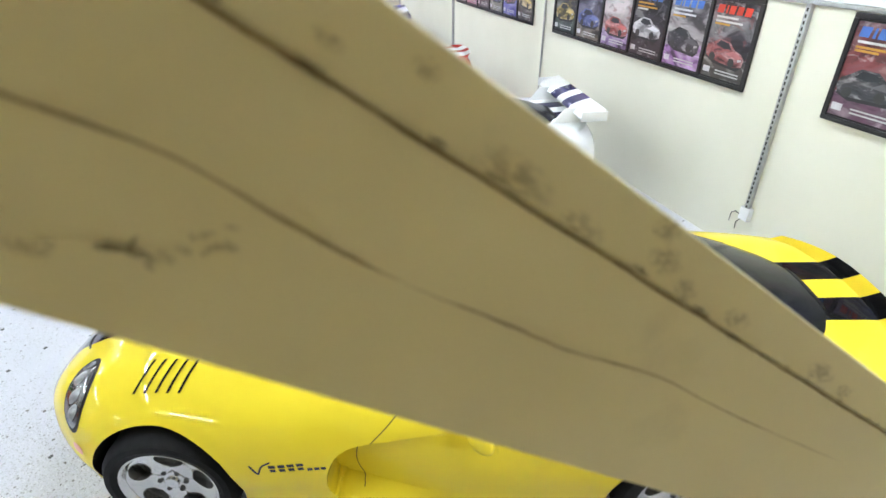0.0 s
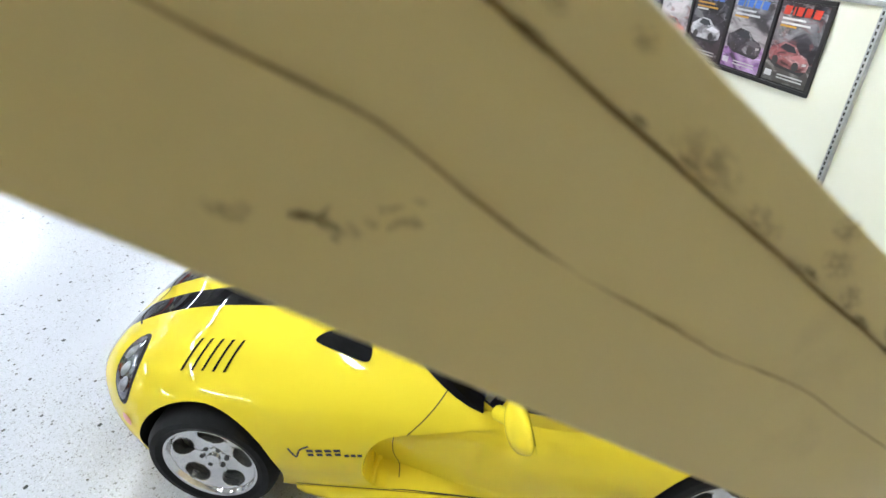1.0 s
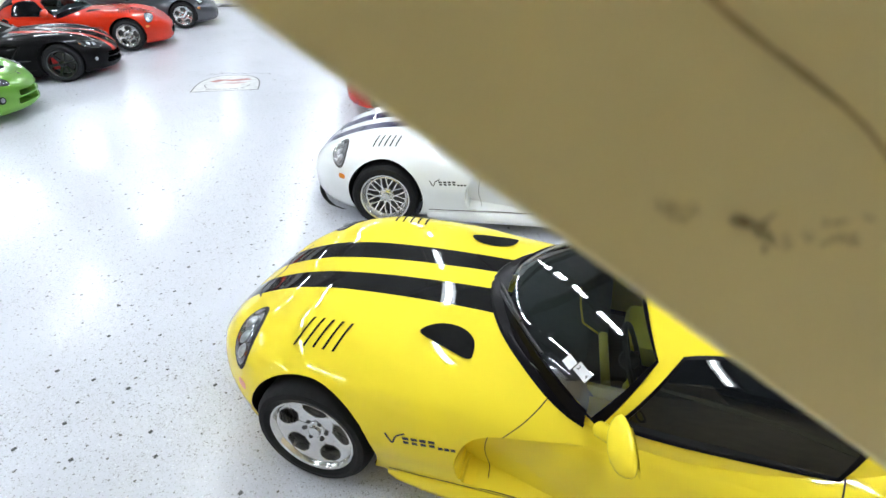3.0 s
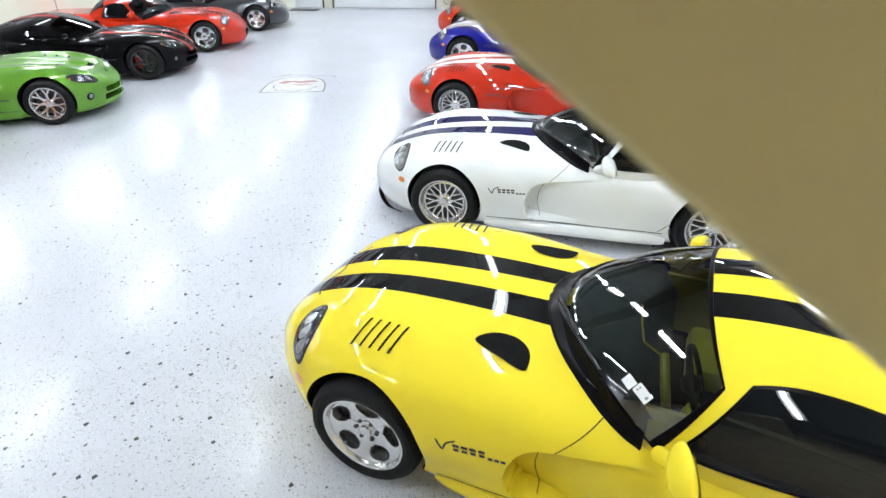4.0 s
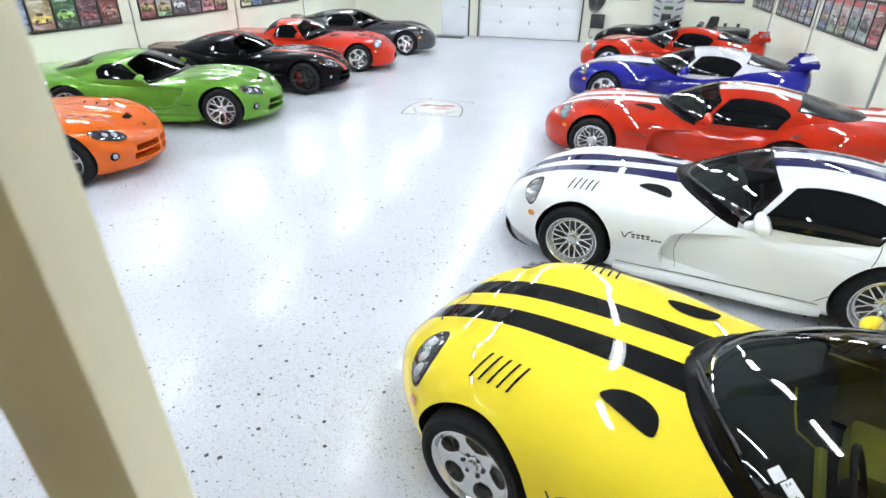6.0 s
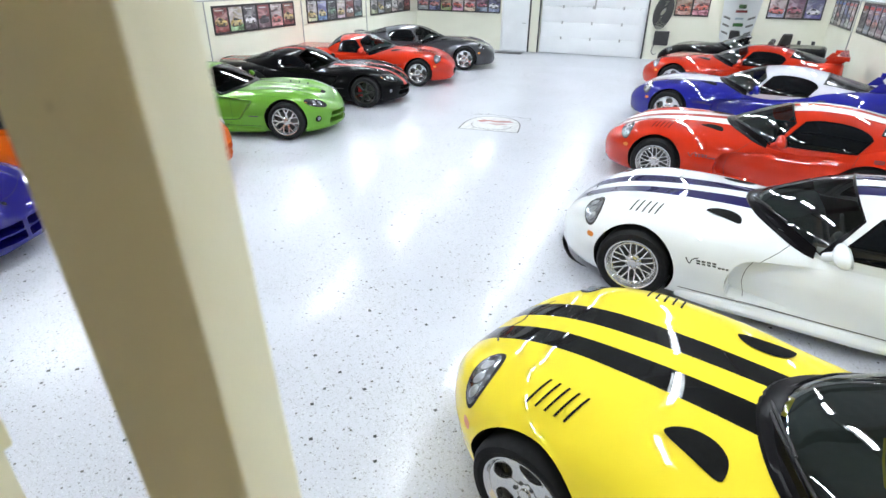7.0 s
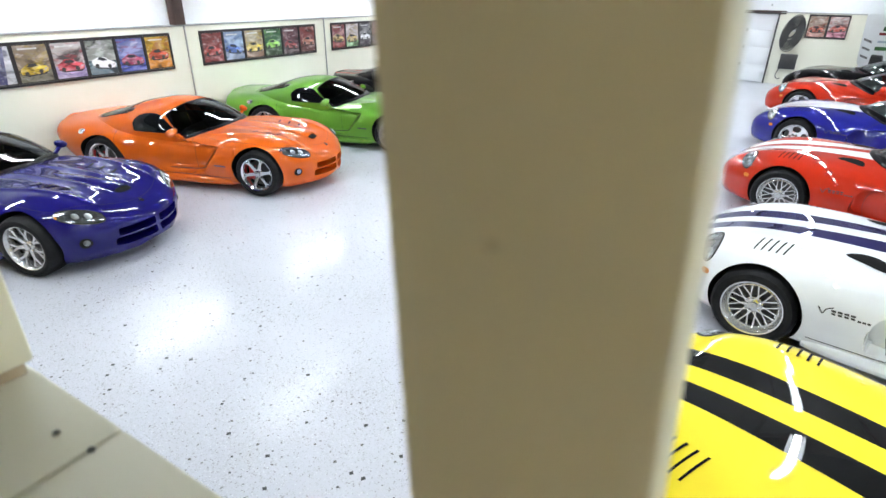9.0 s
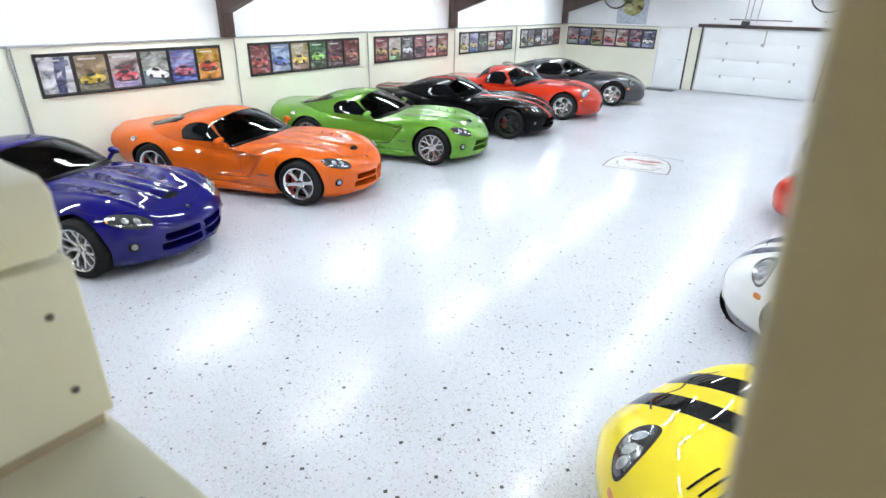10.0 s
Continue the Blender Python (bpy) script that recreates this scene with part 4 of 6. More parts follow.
            for k in range(4):
                x = -0.518 - 0.041 * k
                for z0, z1, l in ((0.5335, 0.549, 0.031), (0.512, 0.5275, 0.026)):
                    put("side_badge", finish(skin.quad((x - (0.549 - z1) * 0.3, s, z1), (x - l - (0.549 - z1) * 0.3, s, z1), (x - l - (0.549 - z0) * 0.3, s, z0), (x - (0.549 - z0) * 0.3, s, z0), (0, -s, 0), 0.003, 2, 1), "side_badge"), ["badge"])
            for k in range(3):
                x = -0.690 - 0.030 * k
                put("side_badge", finish(skin.quad((x, s, 0.520), (x - 0.022, s, 0.520), (x - 0.025, s, 0.505), (x - 0.003, s, 0.505), (0, -s, 0), 0.003, 1, 1), "side_badge"), ["badge"])
        put("hood_seam", finish(skin.ribbon([(0.62, -0.32, 0.9), (0.70, -0.18, 0.9), (0.66, 0, 0.9), (0.70, 0.18, 0.9), (0.62, 0.32, 0.9)], 0.012, (0, 0, -1)), "hood_seam"), ["seam"])
    base = []
    for k in range(41):
        u = 0.97 * (-1 + 2 * k / 40)
        best = None
        for m in range(60):
            q = cab_point(S, *screen_xd(S, u, m / 90))
            g = skin.hit((q.x, q.y, 0.9), (0, 0, -1), 0)
            if g is None or q.z > g.z + 0.002:
                best = q, m / 90
                break
        base.append((u, best[0], best[1]) if best else (u, cab_point(S, *screen_xd(S, u, 0)), 0))
    bm = bmesh.new()
    rows = []
    for u, q, v in base:
        d = Vector((q.x + 1.55, q.y * 0.8, 0)).normalized()
        wide = (0.085 if kind != "later" else 0.05) * (1 - 0.78 * abs(u) ** 4)
        cells = []
        for o, l in ((wide, 0.002), (wide - 0.012, 0.012), (0.02, 0.016)):
            a = skin.hit((q.x + d.x * o, q.y + d.y * o, 0.9), (0, 0, -1), l)
            cells.append(a if a is not None else q + d * o)
        cells.append(cab_point(S, *screen_xd(S, u * 0.995, v + 0.015), 0.016))
        cells.append(cab_point(S, *screen_xd(S, u * 0.99, v + 0.035), 0.008))
        rows.append([bm.verts.new(c) for c in cells])
    for a, b in zip(rows, rows[1:]):
        for k in range(4):
            bm.faces.new((a[k], a[k + 1], b[k + 1], b[k]))
    put("cowl_panel", finish(bm, "cowl_panel"), ["seal"])

    # sills, mirrors, wipers, tail
    for s in (1, -1):
        bm = bmesh.new()
        def sill(u, v):
            t = 2 * math.pi * v
            e = min(1, 6 * u, 6 * (1 - u)) ** 0.5
            return (-0.40 - 1.66 * u, 0.80 + 0.10 * max(0.0, math.cos(t)) ** 0.6 * (0.55 + 0.45 * e) - 0.10 * (math.cos(t) < -0.2), 0.165 + 0.062 * math.sin(t) * (0.8 + 0.2 * e))

        grid_mesh(bm, sill, 30, 16)
        if s < 0:
            bm2 = mirrored(bm)
            bm.free()
            bm = bm2
        put("sill_seam", finish(skin.ribbon([(-0.42, s, 0.236), (-0.90, s, 0.237), (-1.30, s, 0.238), (-1.65, s, 0.240), (-2.02, s, 0.246)], 0.008, (0, -s, 0)), "sill_seam"), ["seam"])
        if kind == "coupe":
            for k in range(3):
                z = 0.825 - 0.017 * k
                put("quarter_badge", finish(skin.quad((-2.43, s, z), (-2.53, s, z + 0.004), (-2.53, s, z - 0.007), (-2.43, s, z - 0.011), (0, -s, -0.3), 0.003, 3, 1), "quarter_badge"), ["badge"])
        put("side_sill", finish(bm, "side_sill"), ["paint"])
        bm = bmesh.new()
        bmesh.ops.create_uvsphere(bm, u_segments=20, v_segments=12, radius=1.0)
        for v in bm.verts:
            v.co = Vector((v.co.x * 0.075 if v.co.x > 0 else v.co.x * 0.035, v.co.y * (0.125 if kind != 'later' else 0.095) * (1 - 0.18 * s * v.co.y), v.co.z * (0.062 if kind != 'later' else 0.050)))
        bmesh.ops.transform(bm, matrix=Matrix.Translation((-1.48, s * 0.955, 0.86) if kind != 'later' else (-1.24, s * 0.925, 0.83)) @ Matrix.Rotation(radians(-s * 22), 4, "X") @ Matrix.Rotation(radians(s * 15), 4, "Z"), verts=bm.verts)
        xm = -1.36 if kind != 'later' else -1.20
        tube_between(bm, (xm - 0.02, s * 0.80, 0.775 if kind != 'later' else 0.74), (xm - (0.09 if kind != 'later' else 0.02), s * 0.90, 0.845 if kind != 'later' else 0.82), 0.036 if kind != 'later' else 0.026, 12)
        mir = put("door_mirror", finish(bm, "door_mirror", smooth=50), ["paint"])
        bm = bmesh.new()
        bmesh.ops.create_circle(bm, cap_ends=True, segments=24, radius=1.0)
        for v in bm.verts:
            v.co = Vector((0, v.co.x * (0.105 if kind != 'later' else 0.080), v.co.y * (0.048 if kind != 'later' else 0.038)))
        bmesh.ops.transform(bm, matrix=Matrix.Translation((-1.48, s * 0.955, 0.86) if kind != 'later' else (-1.24, s * 0.925, 0.83)) @ Matrix.Rotation(radians(-s * 22), 4, "X") @ Matrix.Rotation(radians(s * 15), 4, "Z") @ Matrix.Translation((-0.030, 0, 0)), verts=bm.verts)
        put("mirror_glass", finish(bm, "mirror_glass"), ["chrome"], mir)
        bm = bmesh.new()
        pts = [cab_point(S, *screen_xd(S, uu, vv), 0.022) for uu, vv in ((s * 0.10 + 0.05, -0.06), (s * 0.10 + 0.3, 0.02), (s * 0.10 + 0.62, 0.07))]
        for a, b in zip(pts, pts[1:]):
            tube_between(bm, a, b, 0.008, 6)
        put("wiper", finish(bm, "wiper"), ["trim"])
        put("tail_light", finish(skin.quad((-3.6, s * 0.30, 0.80), (-3.6, s * 0.60, 0.80), (-3.6, s * 0.60, 0.70), (-3.6, s * 0.30, 0.70), (1, 0, 0), 0.005, 8, 3), "tail_light"), ["red_lens"])
    xt = S["X"][-1]
    bm = bmesh.new()
    grid_mesh(bm, lambda u, v: (xt + 0.30 - 0.34 * v + 0.16 * abs(2 * u - 1) ** 2.5, (u - 0.5) * (1.34 - 0.14 * v), S['top'][-4] - (0.005 if kind != 'later' else 0.02) + (0.075 if kind != 'later' else 0.03) * v**2.2 - 0.05 * abs(2 * u - 1) ** 3), 24, 8)
    bmesh.ops.solidify(bm, geom=bm.faces[:], thickness=0.03)
    if kind in ("coupe", "later"):
        put("tail_spoiler", finish(bm, "tail_spoiler"), ["paint"])
    bm = bmesh.new()
    grid_mesh(bm, lambda u, v: (0.42 + 0.44 * math.sin(math.pi * u) ** 0.6 + 0.05 * v, 0.80 * (2 * u - 1), 0.135), 24, 2)
    bmesh.ops.solidify(bm, geom=bm.faces[:], thickness=0.022)
    global SPLITTER
    SPLITTER = finish(bm, "front_splitter")
    CARS[kind] = specs
    return specs


def add_object(name, me, roles, look_up, parent):
    ob = new(name, me)
    ob.parent = parent
    while len(me.materials) < len(roles):
        me.materials.append(None)
    for slot, role in zip(ob.material_slots, roles):
        slot.link = "OBJECT"
        slot.material = look_up[role]
    return ob


def car(kind, name, label, group, at, heading, paint, wheels, rim="chrome", near=1, wing=False, caliper=None, splitter=False, **extra):
    """A car whose front wheel on the side `near` (1 left, -1 right) stands at `at`, nose towards heading (degrees)."""
    S = SHAPES[kind]
    look_up = dict(paint=paint, roof_paint=paint, cavity=M["void"], glass=M["glass"], seal=M["rubber_trim"], dark_glass=M["dark_glass"], rear_glass=M["rear_glass"], leather=M["leather"], seat_trim=M["leather"], dash=M["dash"], trim=M["black"], lens=M["lens"], chrome=M["chrome"], bowl=M["bowl"], seam=M["seam"], badge=M["dark_grey"], amber=M["amber"], red_lens=M["red_lens"], mesh_black=M["void"])
    if kind == "later":
        look_up["glass"] = M["tint_glass"]
    look_up.update(extra)
    h = radians(heading)
    left = Vector((-math.sin(h), math.cos(h), 0))
    origin = Vector((at[0], at[1], 0)) - left * near * (S["track"] + 0.06)
    root = new(name)
    root.matrix_basis = Matrix.Translation(origin) @ Matrix.Rotation(h, 4, "Z")
    tagged(root, label, "car", group)
    made = []
    for pname, me, parent, plabel, roles in car_specs(kind):
        ob = add_object(pname, me, roles, look_up, root if parent is None else made[parent])
        if plabel:
            tagged(ob, plabel)
        made.append(ob)
    for x, r, w in ((0, S["rf"], 0.26), (-S["base"], S["rr"], 0.31)):
        wm, tm, dm, nuts, cm, sm, count = wheel_specs(wheels, r, 0.26)
        for s in (1, -1):
            wh = add_object("wheel", wm, ["rim"], {"rim": M[rim]}, root)
            wh.matrix_basis = Matrix.Translation((x, s * (S["track"]), r)) @ Matrix.Rotation(0 if s > 0 else math.pi, 4, "Z")
            for k in range(count):
                sp = add_object("spoke", sm, ["rim"], {"rim": M[rim]}, wh)
                sp.rotation_euler = (0, 2 * math.pi * (k + 0.15) / count, 0)
            add_object("tyre", tm, ["r"], {"r": M["rubber"]}, wh)
            add_object("brake_disc", dm, ["r"], {"r": M["disc"]}, wh)
            add_object("brake_caliper", cm, ["r"], {"r": caliper or M["dark_grey"]}, wh)
            for nme in nuts:
                add_object("wheel_nut", nme, ["r"], {"r": M["chrome"] if rim != "black_rim" and wheels != "five" else M["dark_grey"]}, wh)
    if splitter:
        add_object("front_splitter", SPLITTER, ["s"], {"s": M["black"]}, root)
    if wing:
        wp = wing_meshes()
        w = add_object("rear_wing", wp[0], ["p"], {"p": paint}, root)
        for me in wp[1]:
            add_object("wing_strut", me, ["p"], {"p": paint}, w)
        for me in wp[2]:
            add_object("wing_end_plate", me, ["p"], {"p": paint}, w)
    return root


WING = []


def wing_meshes():
    if WING:
        return WING
    bm = bmesh.new()

    def foil(u, v):
        t = 2 * math.pi * v
        return (-3.44 + 0.11 * math.cos(t), (u - 0.5) * 1.40, 1.09 + 0.018 * math.sin(t) * (1.2 + math.cos(t)) - 0.05 * math.cos(t))

    grid_mesh(bm, foil, 10, 20)
    blade = finish(bm, "rear_wing")
    struts, plates = [], []
    for s in (-1, 1):
        bm = bmesh.new()
        box(bm, -3.42, -3.10, s * 0.42 - 0.012, s * 0.42 + 0.012, 0.90, 1.085, bevel=0.008)
        for v in bm.verts:
            if v.co.z > 1.0:
                v.co.x -= 0.14
        struts.append(finish(bm, "wing_strut"))
        bm = bm_box(-3.57, -3.31, s * 0.70 - 0.008, s * 0.70 + 0.008, 1.03, 1.125, bevel=0.006)
        plates.append(finish(bm, "wing_end_plate"))
    WING.extend((blade, struts, plates))
    return WING


# ---- the hall ----
XL, XR, YN, YS = -9.7, 4.41, 19.65, -3.3
TRIM, EAVE, RIDGE, XM = 2.04, 3.3, 5.2, -2.65


def structure(name, bm, mat, label, smooth=0, parent=None):
    ob = part(name, bm, mat, parent, smooth=smooth)
    return tagged(ob, label, kind="structure")


floor = structure("floor", bm_box(XL - 0.3, XR + 0.3, YS - 0.3, YN + 0.3, -0.1, 0.0), M["floor"], "glossy white resin floor speckled with dark flakes")
for nm, x0, x1, label in (("wall_west", XL - 0.2, XL, "cream painted lower wall panel"), ("wall_east", XR, XR + 0.2, "cream painted lower wall panel")):
    structure(nm, bm_box(x0, x1, YS, YN, 0, TRIM), M["wall"], label)
# north wall, with openings for the two doors
bm = bmesh.new()
for x0, x1, z0, z1 in ((XL - 0.2, -6.18, 0, TRIM), (-5.12, -4.70, 0, TRIM), (-0.98, XR + 0.2, 0, TRIM)):
    box(bm, x0, x1, YN, YN + 0.2, z0, z1)
structure("wall_north", bm, M["wall"], "cream painted end wall with door openings")
# closes the hall out of view; its warm colour serves as bounce for the rail
structure("wall_south", bm_box(XL - 0.2, XR + 0.2, YS - 0.2, YS, 0, EAVE + 2.1), M["wood"], "unseen south wall, coloured to bounce warm light onto the rail")
for nm, x0, x1 in (("upper_wall_west", XL - 0.25, XL - 0.05), ("upper_wall_east", XR + 0.05, XR + 0.25)):
    structure(nm, bm_box(x0, x1, YS, YN + 0.2, TRIM, EAVE), M["insulation"], "white insulation facing above the wall panel")
bm = bmesh.new()
v = [bm.verts.new((x, YN + 0.06, z)) for x, z in ((XL - 0.25, TRIM), (XR + 0.25, TRIM), (XR + 0.25, EAVE), (XM, RIDGE), (XL - 0.25, EAVE))]
bmesh.ops.extrude_face_region(bm, geom=[bm.faces.new(v)])
for q in bm.verts[5:]:
    q.co.y += 0.15
structure("upper_wall_north", bm, M["insulation"], "white insulation facing of the gable end")
bm = bmesh.new()
for a, b in (((XL - 0.25, EAVE), (XM, RIDGE)), ((XM, RIDGE), (XR + 0.25, EAVE))):
    vs = [bm.verts.new((x, y, z + dz)) for dz in (0, 0.12) for x, z in (a, b) for y in (YS - 0.2, YN + 0.2)]
    for f in ((0, 1, 3, 2), (4, 5, 7, 6), (0, 1, 5, 4), (2, 3, 7, 6), (0, 2, 6, 4), (1, 3, 7, 5)):
        bm.faces.new([vs[i] for i in f])
structure("ceiling", bm, M["lining"], "grey roof lining between the steel frames")


def strip(nm, label, mat, *dims):
    return structure(nm, bm_box(*dims, bevel=0.006), mat, label, 30)


strip("trim", "galvanised rail along the top of the wall panel", M["galv"], XL - 0.03, XL + 0.03, YS, YN, TRIM - 0.012, TRIM + 0.02)
strip("trim", "galvanised rail along the top of the wall panel", M["galv"], XR - 0.03, XR + 0.03, YS, YN, TRIM + 0.09, TRIM + 0.12)
structure("upper_panel", bm_box(XR - 0.004, XR + 0.1, YS, YN, TRIM, TRIM + 0.10), M["wall"], "cream painted head of the wall panel")
strip("trim", "dark rail along the top of the end wall", M["galv"], XL, -6.2, YN - 0.03, YN + 0.03, TRIM, TRIM + 0.03)
strip("trim", "dark rail along the top of the end wall", M["galv"], -0.95, XR, YN - 0.03, YN + 0.03, TRIM + 0.10, TRIM + 0.13)
structure("upper_panel", bm_box(-0.98, XR, YN - 0.003, YN + 0.1, TRIM, TRIM + 0.10), M["wall"], "cream painted head of the wall panel")
structure("lintel", bm_box(-4.9, -0.8, YN - 0.02, YN + 0.05, 2.10, 2.20, bevel=0.01), M["steel_brown"], "dark steel lintel over the roller door", 30)


def rafter(y):
    """A tapered steel frame: stub columns and sloping rafters."""
    root = tagged(new("steel_frame"), "dark brown tapered steel roof frame on wall columns", "roof frame", "roof frames")
    for s, xw in ((1, XL), (-1, XR)):
        bm = bmesh.new()
        box(bm, -0.09, 0.09, -0.10, 0.10, TRIM + (0.02 if s > 0 else 0.12), EAVE, bevel=0.006, m=Matrix.Translation((xw + s * 0.06, y, 0)))
        part("column", bm, M["steel_brown"], root)
        bm = bmesh.new()
        a, b = Vector((xw + s * 0.02, y, 2.42)), Vector((XM, y, RIDGE - 0.42))
        a2, b2 = Vector((xw + s * 0.02, y, EAVE - 0.03)), Vector((XM, y, RIDGE - 0.06))
        vs = [bm.verts.new(p + Vector((0, d, 0))) for d in (-0.09, 0.09) for p in (a, b, b2, a2)]
        for f in ((0, 1, 2, 3), (4, 5, 6, 7), (0, 1, 5, 4), (1, 2, 6, 5), (2, 3, 7, 6), (3, 0, 4, 7)):
            bm.faces.new([vs[i] for i in f])
        part("rafter", bm, M["steel_brown"], root, smooth=0)


for y in (-2.8, 4.48, 11.7, 19.2):
    rafter(y)
for x, z in ((XL + 0.9, 3.48), (XL + 2.6, 3.94), (XL + 4.4, 4.42), (XR - 0.9, 3.48), (XR - 2.6, 3.94), (XR - 4.4, 4.42)):
    structure("purlin", bm_box(x - 0.03, x + 0.03, YS, YN, z - 0.02, z + 0.16), M["steel_brown"], "dark brown steel roof purlin")


def strut(x, y, z0, z1, s):
    """Perforated channel on a wall, with its holes and junction box."""
    root = tagged(new("wall_strut"), "perforated galvanised channel on the wall", "conduit", "wall conduits")
    part("channel", bm_box(x - 0.02, x + 0.02, y - 0.022, y + 0.022, z0, z1, bevel=0.004), M["galv"], root)
    n = int((z1 - z0) / 0.045)
    me = finish(bm_box(-0.0015, 0.0015, -0.007, 0.007, -0.013, 0.013), "slot", [M["seam"]], 0)
    for k in range(n):
        o = new("slot", me)
        o.parent = root
        o.location = (x + s * 0.0205, y, z0 + 0.03 + k * 0.045)
    part("junction_box", bm_box(x - 0.03, x + 0.03, y - 0.05, y + 0.05, z0 - 0.06, z0 + 0.06, bevel=0.006), M["white_metal"], root)


def conduit(x, y, z0, z1):
    bm = bmesh.new()
    tube_between(bm, (x, y, z0), (x, y, z1), 0.014)
    tube_between(bm, (x, y, z0), (x, y, z0 + 0.12), 0.03, 8)
    ob = part("wall_conduit", bm, M["galv"])
    tagged(ob, "thin grey electrical conduit down the wall", "conduit", "wall conduits")


strut(XL + 0.022, 1.07, 0.62, TRIM, 1)
strut(XR - 0.022, 1.19, 0.40, 2.14, -1)
strut(XR - 0.022, 8.85, 0.40, 2.14, -1)
bm = bmesh.new()
for pts in ([(0, 1.22, 0.36), (-0.03, 1.27, 0.40), (-0.02, 1.32, 0.36), (0, 1.34, 0.26)], [(0, 1.22, 0.34), (-0.02, 1.245, 0.30), (0, 1.26, 0.22)]):
    for a, b in zip(pts, pts[1:]):
        tube_between(bm, (XR - 0.03 + a[0], a[1], a[2]), (XR - 0.03 + b[0], b[1], b[2]), 0.004, 6)
tagged(part("loose_cable", bm, M["dark_grey"]), "thin loose grey wires hanging from a junction box", "cable")
for y in (4.62, 8.23, 11.85, 15.5):
    conduit(XL + 0.02, y, 0.4, TRIM)
for y in (5.18, 12.85, 16.7):
    conduit(XR - 0.02, y, 0.4, 2.14)

# ---- framed pictures ----
CARCOL = [(0.38, 0.08, 0.07), (0.10, 0.13, 0.34), (0.45, 0.34, 0.12), (0.52, 0.52, 0.55), (0.05, 0.05, 0.06), (0.13, 0.23, 0.15), (0.32, 0.10, 0.10)]
BACK = [(0.20, 0.20, 0.42), (0.42, 0.38, 0.40), (0.55, 0.48, 0.50), (0.30, 0.26, 0.26), (0.60, 0.57, 0.58), (0.22, 0.20, 0.28), (0.05, 0.045, 0.06), (0.30, 0.07, 0.08)]
INK = {}


def ink(c):
    if c not in INK:
        INK[c] = plain("printed_ink", tuple(0.72 * v for v in c), 0.35, coat=0.3, var=0.28, scale=9, bmp=0.0)
    return INK[c]


def photo(c, seed, scale=5.0, accent=None):
    """A printed photograph: blurred patches of dark, middle and light, with a second colour mixed in."""
    m, nt, b = nodes_of("printed_photograph")
    setv(b, Roughness=0.3, Coat_Weight=0.25)
    mp = nt.nodes.new("ShaderNodeMapping")
    mp.inputs["Location"].default_value = (seed, seed * 0.7, seed * 1.3)
    mp.inputs["Scale"].default_value = (1.0, 1.0, 1.9)
    tc = nt.nodes.new("ShaderNodeTexCoord")
    nt.links.new(tc.outputs["Object"], mp.inputs[0])

    def cloud(sc, dist):
        n = noise_tex(nt, sc, 6)
        n.inputs["Distortion"].default_value = dist
        nt.links.new(mp.outputs[0], n.inputs["Vector"])
        return n.outputs[0]

    g = sum(c) / 3
    r = ramp(nt, cloud(scale, 0.9), [(0.34, tuple(0.10 * v for v in c)), (0.47, tuple(0.65 * v for v in c)), (0.55, tuple(0.45 * v + 0.30 * g for v in c)), (0.66, tuple(min(0.8, 0.8 * v + 0.18) for v in c))])
    col = r.outputs[0]
    if accent:
        f = ramp(nt, cloud(scale * 1.6, 1.5), [(0.53, (0, 0, 0)), (0.62, (0.5, 0.5, 0.5))])
        col = mix(nt, f.outputs[0], col, accent)
    f = ramp(nt, cloud(scale * 3.2, 0.6), [(0.60, (0, 0, 0)), (0.72, (0.32, 0.32, 0.32))])
    col = mix(nt, f.outputs[0], col, (0.7, 0.7, 0.72))
    f = ramp(nt, cloud(scale * 2.3, 1.0), [(0.32, (0.45, 0.45, 0.45)), (0.42, (0, 0, 0))])
    col = mix(nt, f.outputs[0], col, (0.015, 0.014, 0.018))
    nt.links.new(col, b.inputs["Base Color"])
    return m


